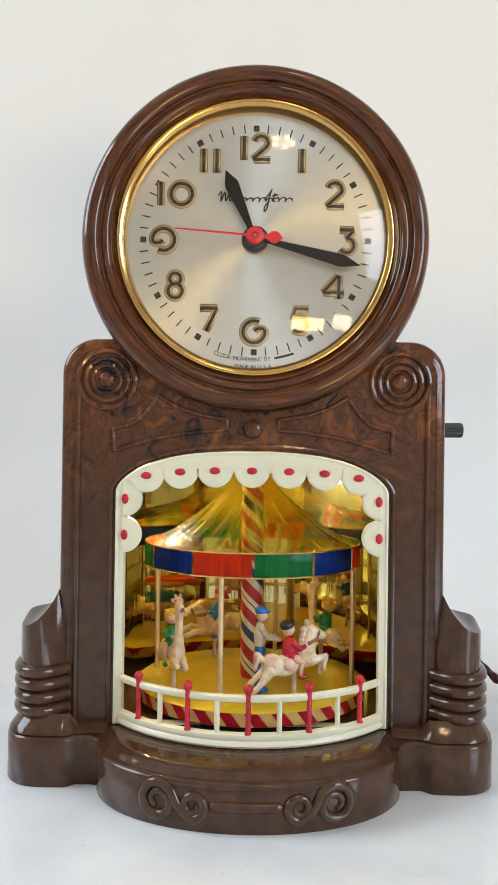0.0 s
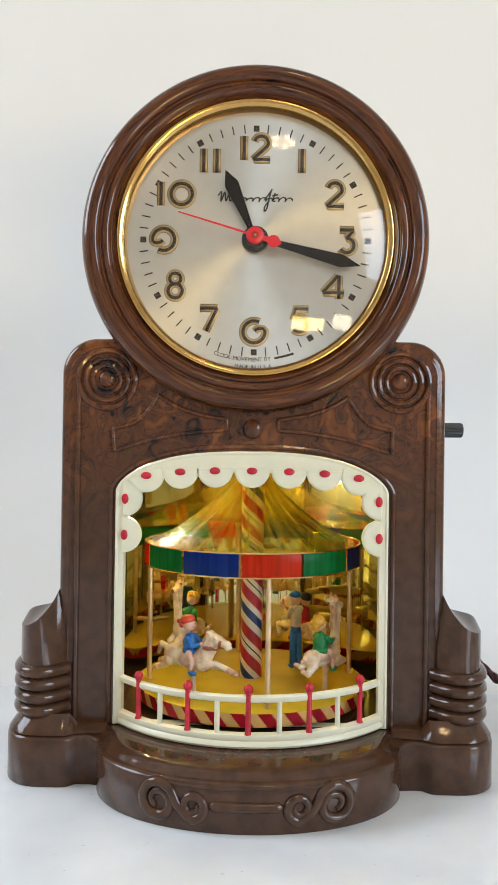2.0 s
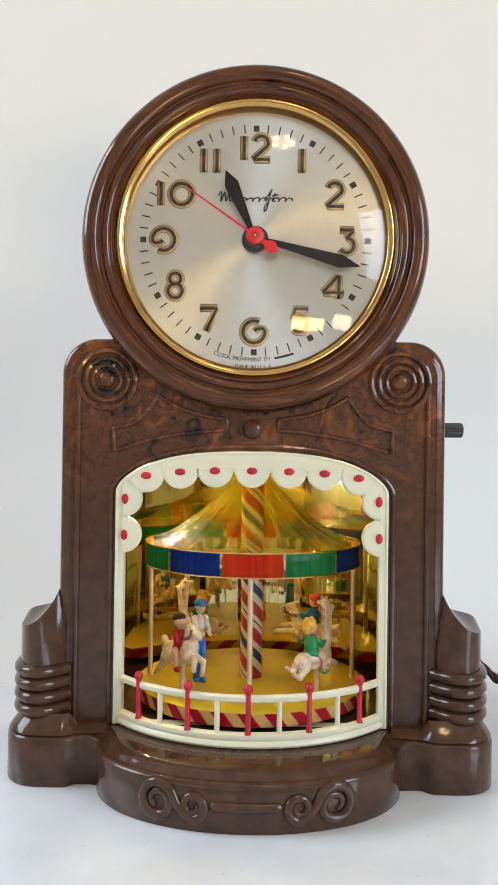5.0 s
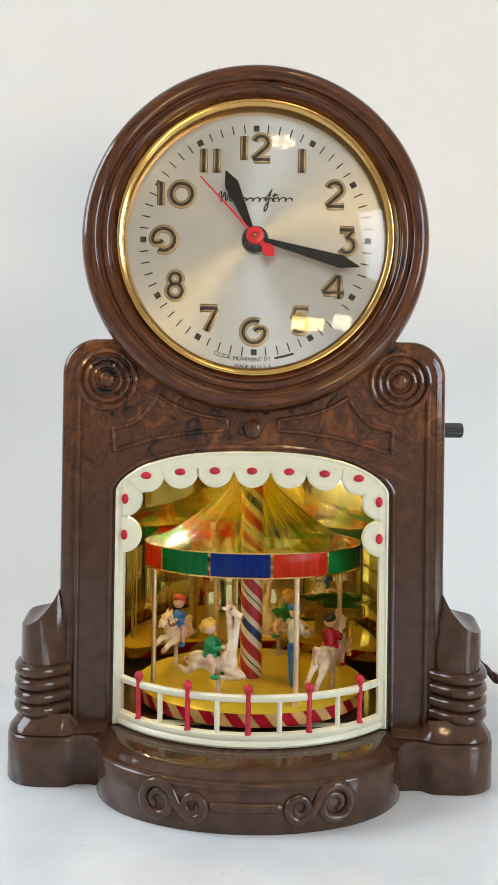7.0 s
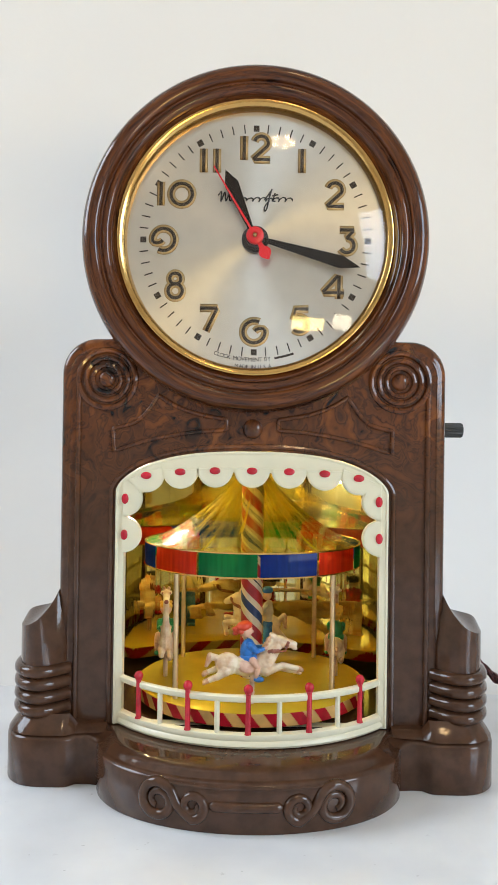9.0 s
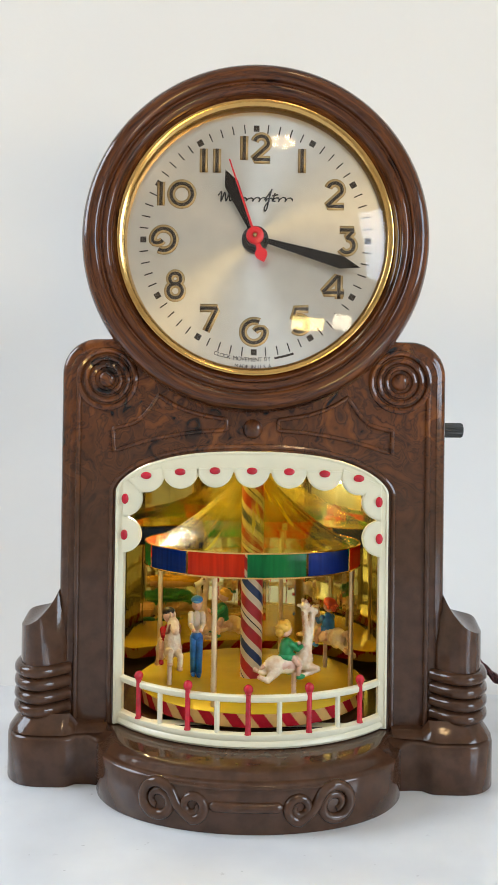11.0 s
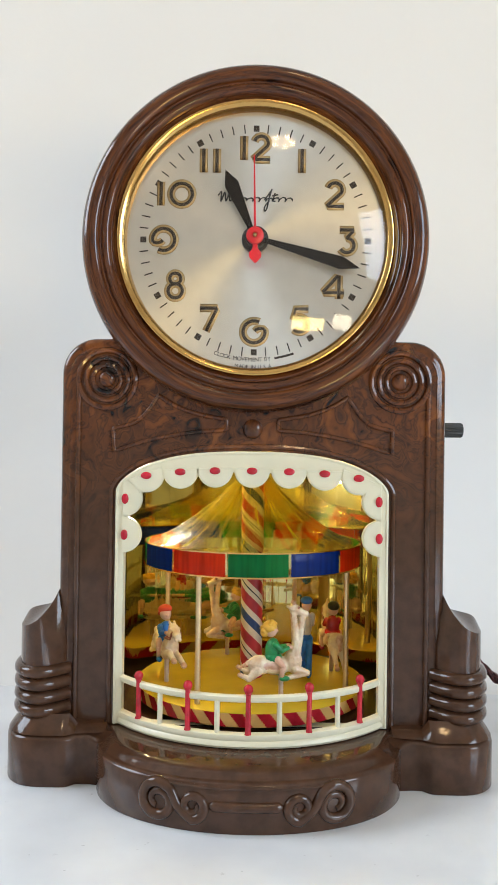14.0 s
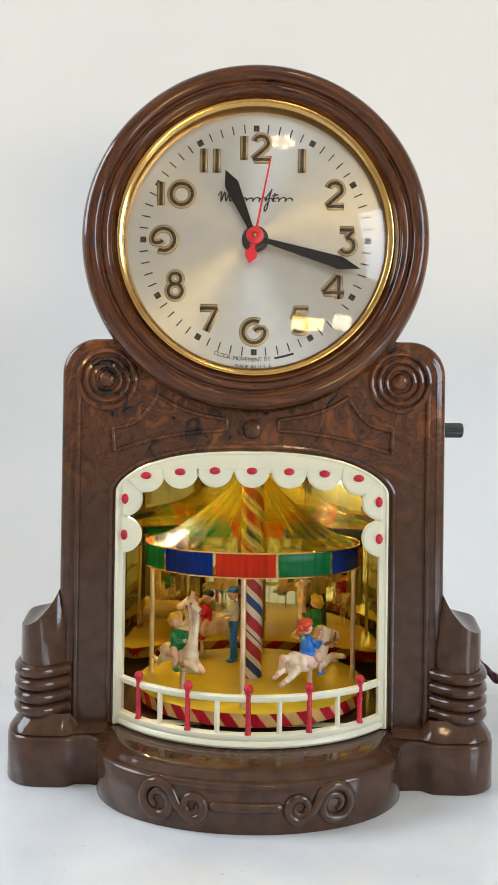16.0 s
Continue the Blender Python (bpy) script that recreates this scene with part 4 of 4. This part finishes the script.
def giraffe_lumps():
    bm = bmesh.new()
    ball(bm, (-8.0, 0, 14.0), (4.6, 3.2, 3.6), (0, 10, 0))
    ball(bm, (-2.0, 0, 13.6), (6.4, 3.0, 3.4))
    ball(bm, (4.4, 0, 15.0), (3.6, 3.0, 4.4))
    limb(bm, (5.0, 0, 17.4), (6.0, 0, 21.6), 2.5, 1.9)
    limb(bm, (5.6, 0, 20.8), (5.0, 0, 27.0), 1.5, 1.25)
    limb(bm, (5.0, 0, 27.0), (4.4, 0, 33.4), 1.25, 1.3)
    limb(bm, (6.6, 0, 20.8), (7.5, 0, 27.0), 1.4, 1.2)
    limb(bm, (7.5, 0, 27.0), (8.0, 0, 31.6), 1.2, 1.2)
    ball(bm, (4.8, 0, 34.4), (2.1, 1.7, 1.7))
    limb(bm, (5.6, 0, 34.0), (8.2, 0, 32.4), 1.5, 1.3)
    ball(bm, (9.0, 0, 32.2), (1.5, 1.3, 1.3))
    for e in (-1, 1):
        limb(bm, (4.4, e * 0.8, 35.2), (4.3, e * 1.0, 36.6), 0.6, 0.75)
        ball(bm, (3.2, e * 1.7, 34.6), (1.2, 0.8, 0.7), (0, 20, 0))
        ball(bm, (6.0, e * 1.4, 34.8), (0.7, 0.5, 0.6))
    ball(bm, (-3.6, 0, 14.6), (3.8, 3.5, 2.6))
    for s in (-1, 1):
        limb(bm, (-9, s * 1.6, 12.4), (-12.4, s * 1.7, 10.4 + s), 2.1, 1.2)
        limb(bm, (-12.4, s * 1.7, 10.4 + s), (-15.8, s * 1.7, 12.0 + s), 1.1, 0.9)
        limb(bm, (5, s * 1.6, 12.4), (9.6, s * 1.7, 10.4 - s * 0.5), 1.8, 1.1)
        limb(bm, (9.6, s * 1.7, 10.2 - s * 0.5), (1.4, s * 1.7, 8.6 - s * 0.5), 1.1, 0.9)
    limb(bm, (-11.4, 0, 15.4), (-14.0, 0, 13.8), 1.0, 0.8)
    return bm


def rider_mesh(kind):
    """A small seated doll: jacket, arms, legs, shoes, head and hair in one cast mesh."""
    bm = bmesh.new()
    x0 = -3.4 if kind == "green" else -1.8
    ball(bm, (x0, 0, 19.6), (2.7, 2.9, 4.2), (0, 8, 0), 0)
    ball(bm, (x0 + 0.4, 0, 16.6), (3.4, 3.4, 2.4), mat=0)
    ball(bm, (x0 - 0.6, 0, 26.6), (2.4, 2.4, 2.6), mat=1)
    ball(bm, (x0 + 1.6, 0, 26.2), (0.6, 0.7, 0.6), mat=1)
    if kind == "blue":
        ball(bm, (x0 - 1.4, 0, 28.2), (3.2, 2.9, 2.0), (0, -14, 0), 2)
        ball(bm, (x0 - 3.6, 0, 26.6), (1.7, 1.4, 1.3), mat=2)
        for hx, hy, hz in ((-4.4, 0.5, 25.6), (-2.6, 1.8, 26.4), (-2.6, -1.8, 26.4), (-4.8, -0.6, 27.4)):
            ball(bm, (x0 + hx, hy, hz), (1.1, 0.9, 0.9), mat=2, seg=8)
    elif kind == "green":
        ball(bm, (x0 - 1.2, 0, 27.6), (2.8, 2.7, 2.4), mat=2)
        ball(bm, (x0 - 3.0, 0, 25.8), (1.6, 1.8, 1.7), mat=2)
        for hx, hy, hz in ((0.8, 0.6, 28.8), (-1.0, 1.6, 29.2), (-1.2, -1.6, 29.0), (-3.4, 1.2, 27.2), (-3.6, -1.0, 26.6), (-0.2, 0, 29.6)):
            ball(bm, (x0 + hx, hy, hz), (1.1, 1.1, 0.9), mat=2, seg=8)
    else:
        ball(bm, (x0 - 1.2, 0, 28.0), (2.7, 2.6, 2.1), mat=2)
        ball(bm, (x0 + 0.9, 0, 29.0), (1.0, 1.2, 0.8), mat=2)
    for s in (-1, 1):
        limb(bm, (x0 + 0.6, s * 2.5, 21.6), (x0 + 3.0, s * 2.7, 19.6), 1.3, 1.1, 0)
        limb(bm, (x0 + 3.0, s * 2.7, 19.6), (x0 + 5.6, s * 1.8, 20.2), 1.0, 0.8, 0)
        ball(bm, (x0 + 6.4, s * 1.6, 20.4), (1.0, 0.8, 0.8), mat=1)
        kz = 13.8 if kind != "red" else 14.6
        limb(bm, (x0 + 1.6, s * 3.0, 16.2), (x0 + 3.4, s * 3.6, kz), 1.5, 1.1, 1)
        limb(bm, (x0 + 3.4, s * 3.6, kz), (x0 + 3.0, s * 3.7, 10.6), 1.05, 0.8, 1)
        ball(bm, (x0 + 3.9, s * 3.7, 9.6), (2.0, 1.0, 1.0), mat=0)
    return bm


def man_mesh():
    bm = bmesh.new()
    for s in (-1, 1):
        limb(bm, (0, s * 1.0, 16), (-0.4 + s * 0.9, s * 1.1, 1.6), 1.7, 1.3, 2)
        ball(bm, (0.6 + s * 0.9, s * 1.1, 0.9), (2.1, 1.0, 0.9), mat=2)
        limb(bm, (-0.2, s * 2.3, 25.4), (2.2, s * 2.5, 21.6), 1.3, 1.1, 0)
        limb(bm, (2.2, s * 2.5, 21.6), (6.4, s * 1.6, 20.4), 1.0, 0.8, 0)
        ball(bm, (7.2, s * 1.4, 20.3), (1.0, 0.8, 0.8), mat=1)
    ball(bm, (-0.2, 0, 21.6), (2.5, 2.4, 5.4), mat=0)
    ball(bm, (0, 0, 16.6), (2.3, 2.3, 2.0), mat=2)
    ball(bm, (0.4, 0, 29.4), (2.2, 2.1, 2.5), mat=1)
    ball(bm, (2.4, 0, 29.2), (0.6, 0.6, 0.6), mat=1)
    ball(bm, (0.2, 0, 31.4), (2.6, 2.5, 1.7), mat=3)
    ball(bm, (2.2, 0, 30.9), (1.8, 1.8, 0.5), (0, 8, 0), 3)
    return bm


def build_carousel():
    c = thing("carousel", "toy carousel with amber canopy, coloured valance and riders on animals", "toy carousel", V(0, AX, 0))
    bm = bmesh.new()
    lathe(bm, [(0.4, Z_DISC), (30, Z_DISC), (45.4, Z_DISC), (46.0, Z_DISC - 0.4), (46.0, Z_DISC - 5.2), (44, Z_DISC - 5.6), (0.4, Z_DISC - 5.6)], "z", seg=128)
    disc = part("turntable", bm, YELLOW, c, "yellow painted turntable", angle=35)
    bm = bmesh.new()
    lathe(bm, [(45.9, Z_DISC - 0.45), (46.06, Z_DISC - 0.5), (46.06, Z_DISC - 5.1), (45.9, Z_DISC - 5.15)], "z", seg=128)
    part("rim_band", bm, PEACH, disc, "peach painted rim")
    n = 30
    for k in range(n):
        bm = bmesh.new()
        a0 = 360 * k / n
        rings = []
        for z, sh in ((Z_DISC - 0.4, 0.0), (Z_DISC - 5.1, 4.6)):
            rings.append([V(*spot(46.2, a0 + sh + 6.2 * j / 4, z)) for j in range(5)])
        bridge(bm, rings, closed=False)
        bmesh.ops.solidify(bm, geom=bm.faces[:], thickness=0.0001)
        part("red_stripe", bm, RED, disc)
    # striped centre post
    bm = bmesh.new()
    seg, rows, h0, h1, rad = 80, 60, Z_DISC, 107.8, 4.5
    def ring_at(z):
        return [V(rad * math.cos(2 * math.pi * (k / seg - z / 26.0)), rad * math.sin(2 * math.pi * (k / seg - z / 26.0)), z) for k in range(seg)]
    vs = [[bm.verts.new(p) for p in ring_at(h0 + (h1 - h0) * j / rows)] for j in range(rows + 1)]
    for j in range(rows):
        for k in range(seg):
            f = bm.faces.new((vs[j][k], vs[j][(k + 1) % seg], vs[j + 1][(k + 1) % seg], vs[j + 1][k]))
            u = k / seg
            f.material_index = 0 if u < 0.2 else 2 if u < 0.33 else 1 if u < 0.48 else 2 if u < 0.6 else 0 if u < 0.8 else 3 if 0.885 < u < 0.905 else 2
    part("centre_post", bm, [STRIPERED, NAVY, WHITEPAINT, BLACK], c, "post with red, white and blue spiral stripes")
    # canopy: concave cone of clear amber plastic
    bm = bmesh.new()
    prof = []
    for i in range(21):
        t = i / 20
        r = 5.8 + (44.0 - 5.8) * t
        prof.append((r, 81.4 + 26.6 * (1 - t) ** 1.5))
    lathe(bm, prof, "z", seg=96)
    can = part("canopy", bm, CANOPY, c, "concave cone of clear amber plastic", angle=80)
    bm = bmesh.new()
    lathe(bm, [(4.6, 107.6), (6.2, 107.6), (6.2, 109.4), (4.6, 110.0), (0.5, 110.2)], "z", seg=40)
    part("canopy_cap", bm, BRASS, can)
    cols = (VAL_RED, VAL_GREEN, VAL_BLUE)
    for k in range(12):
        bm = bmesh.new()
        a0 = -26.6 + 30 * k
        rings = [[V(*spot(r, a0 + 0.6 + 28.8 * j / 10, z)) for j in range(11)] for r, z in ((43.6, 81.4), (43.9, 80.8), (43.9, 73.4), (43.6, 72.8))]
        bridge(bm, rings, closed=False)
        bmesh.ops.solidify(bm, geom=bm.faces[:], thickness=0.0005)
        part("valance_panel", bm, cols[k % 3], c, ("red", "green", "blue")[k % 3] + " clear plastic panel")
    for z in (81.6, 72.8):
        bm = bmesh.new()
        tube(bm, [spot(43.8, 360 * k / 96, z) for k in range(96)], 0.32, 6, closed=True)
        part("valance_rim", bm, BRASS, c, "thin gilt rim")
    for k in range(4):
        bm = bmesh.new()
        x, y, _ = spot(41.4, -12.55 + 90 * k)
        tube(bm, [(x, y, Z_DISC), (x, y, 55), (x, y, 81)], 1.0, 12)
        part("canopy_pole", bm, POLE, c)
    horse = stained(remeshed(horse_lumps(False), 0.3), *horse_washes(False))
    rearing = stained(remeshed(horse_lumps(True), 0.3), *horse_washes(True))
    giraffe = stained(remeshed(giraffe_lumps(), 0.3), *giraffe_washes())
    sets = [("toy_horse", rearing, 30, -7, "red", [RED, SKIN, BLACK], "rearing ivory toy horse", "doll in red with black hair"),
            ("toy_giraffe", giraffe, 123.5, 3, "green", [GREEN, SKIN, BLOND], "ivory toy giraffe with folded legs", "doll in green with blond hair"),
            ("toy_horse", horse, 211.0, 6, "blue", [BLUE, SKIN, ORANGE], "galloping ivory toy horse", "doll in blue with red cap"),
            ("toy_giraffe", giraffe.copy(), 304, -8, "green", [GREEN, SKIN, BLOND], "ivory toy giraffe with folded legs", "doll in green with blond hair")]
    for name, bm, deg, yaw, kind, mats, label, doll in sets:
        a = part(name, bm, [IVORY, WASH, SADDLE, BRIDLE], c, label, angle=180)
        a.matrix_basis = figure_pose(35, deg, yaw)
        r = part("rider_doll", rider_mesh(kind), mats, c, doll, angle=180)
        r.matrix_basis = figure_pose(35, deg, yaw)
        bm = bmesh.new()
        tube(bm, [(0, 0, 0), (0, 0, 12)], 0.9, 10)
        p = part("support_rod", bm, ROD, c)
        p.matrix_basis = figure_pose(35, deg, yaw)
    m = part("standing_doll", man_mesh(), [COATWHITE, SKIN, BLUE, BLUE], c, "standing doll with blue cap and trousers", angle=180)
    m.matrix_basis = figure_pose(22.5, 12)
    return c


# ---------- build ----------
build_room()
build_table()
build_pendant()
mantel_clock = thing("mantel_clock", "brown marbled bakelite novelty clock with carousel window, standing on white table", "clock")
build_case(mantel_clock)
build_bezel(mantel_clock)
build_dial_print(mantel_clock)
minute_hand, second_hand = build_hands(mantel_clock)
build_plinth(mantel_clock)
build_surround(mantel_clock)
build_chamber(mantel_clock)
build_bulb(mantel_clock)
build_knob_and_cord(mantel_clock)
carousel = build_carousel()


def motions():
    steps = [i * 0.25 for i in range(65)]
    walk(carousel, [(t, pose(0, AX * 0.001, 0, 0, 0, TURN_RATE * t - 2.2)) for t in steps])
    walk(second_hand, [(t, pose(0, 0, DZ * 0.001, 0, 274.8 + 6.0 * t, 0)) for t in steps])
    walk(minute_hand, [(t, pose(0, 0, DZ * 0.001, 0, 104.6 + 0.1 * t, 0)) for t in steps])


motions()
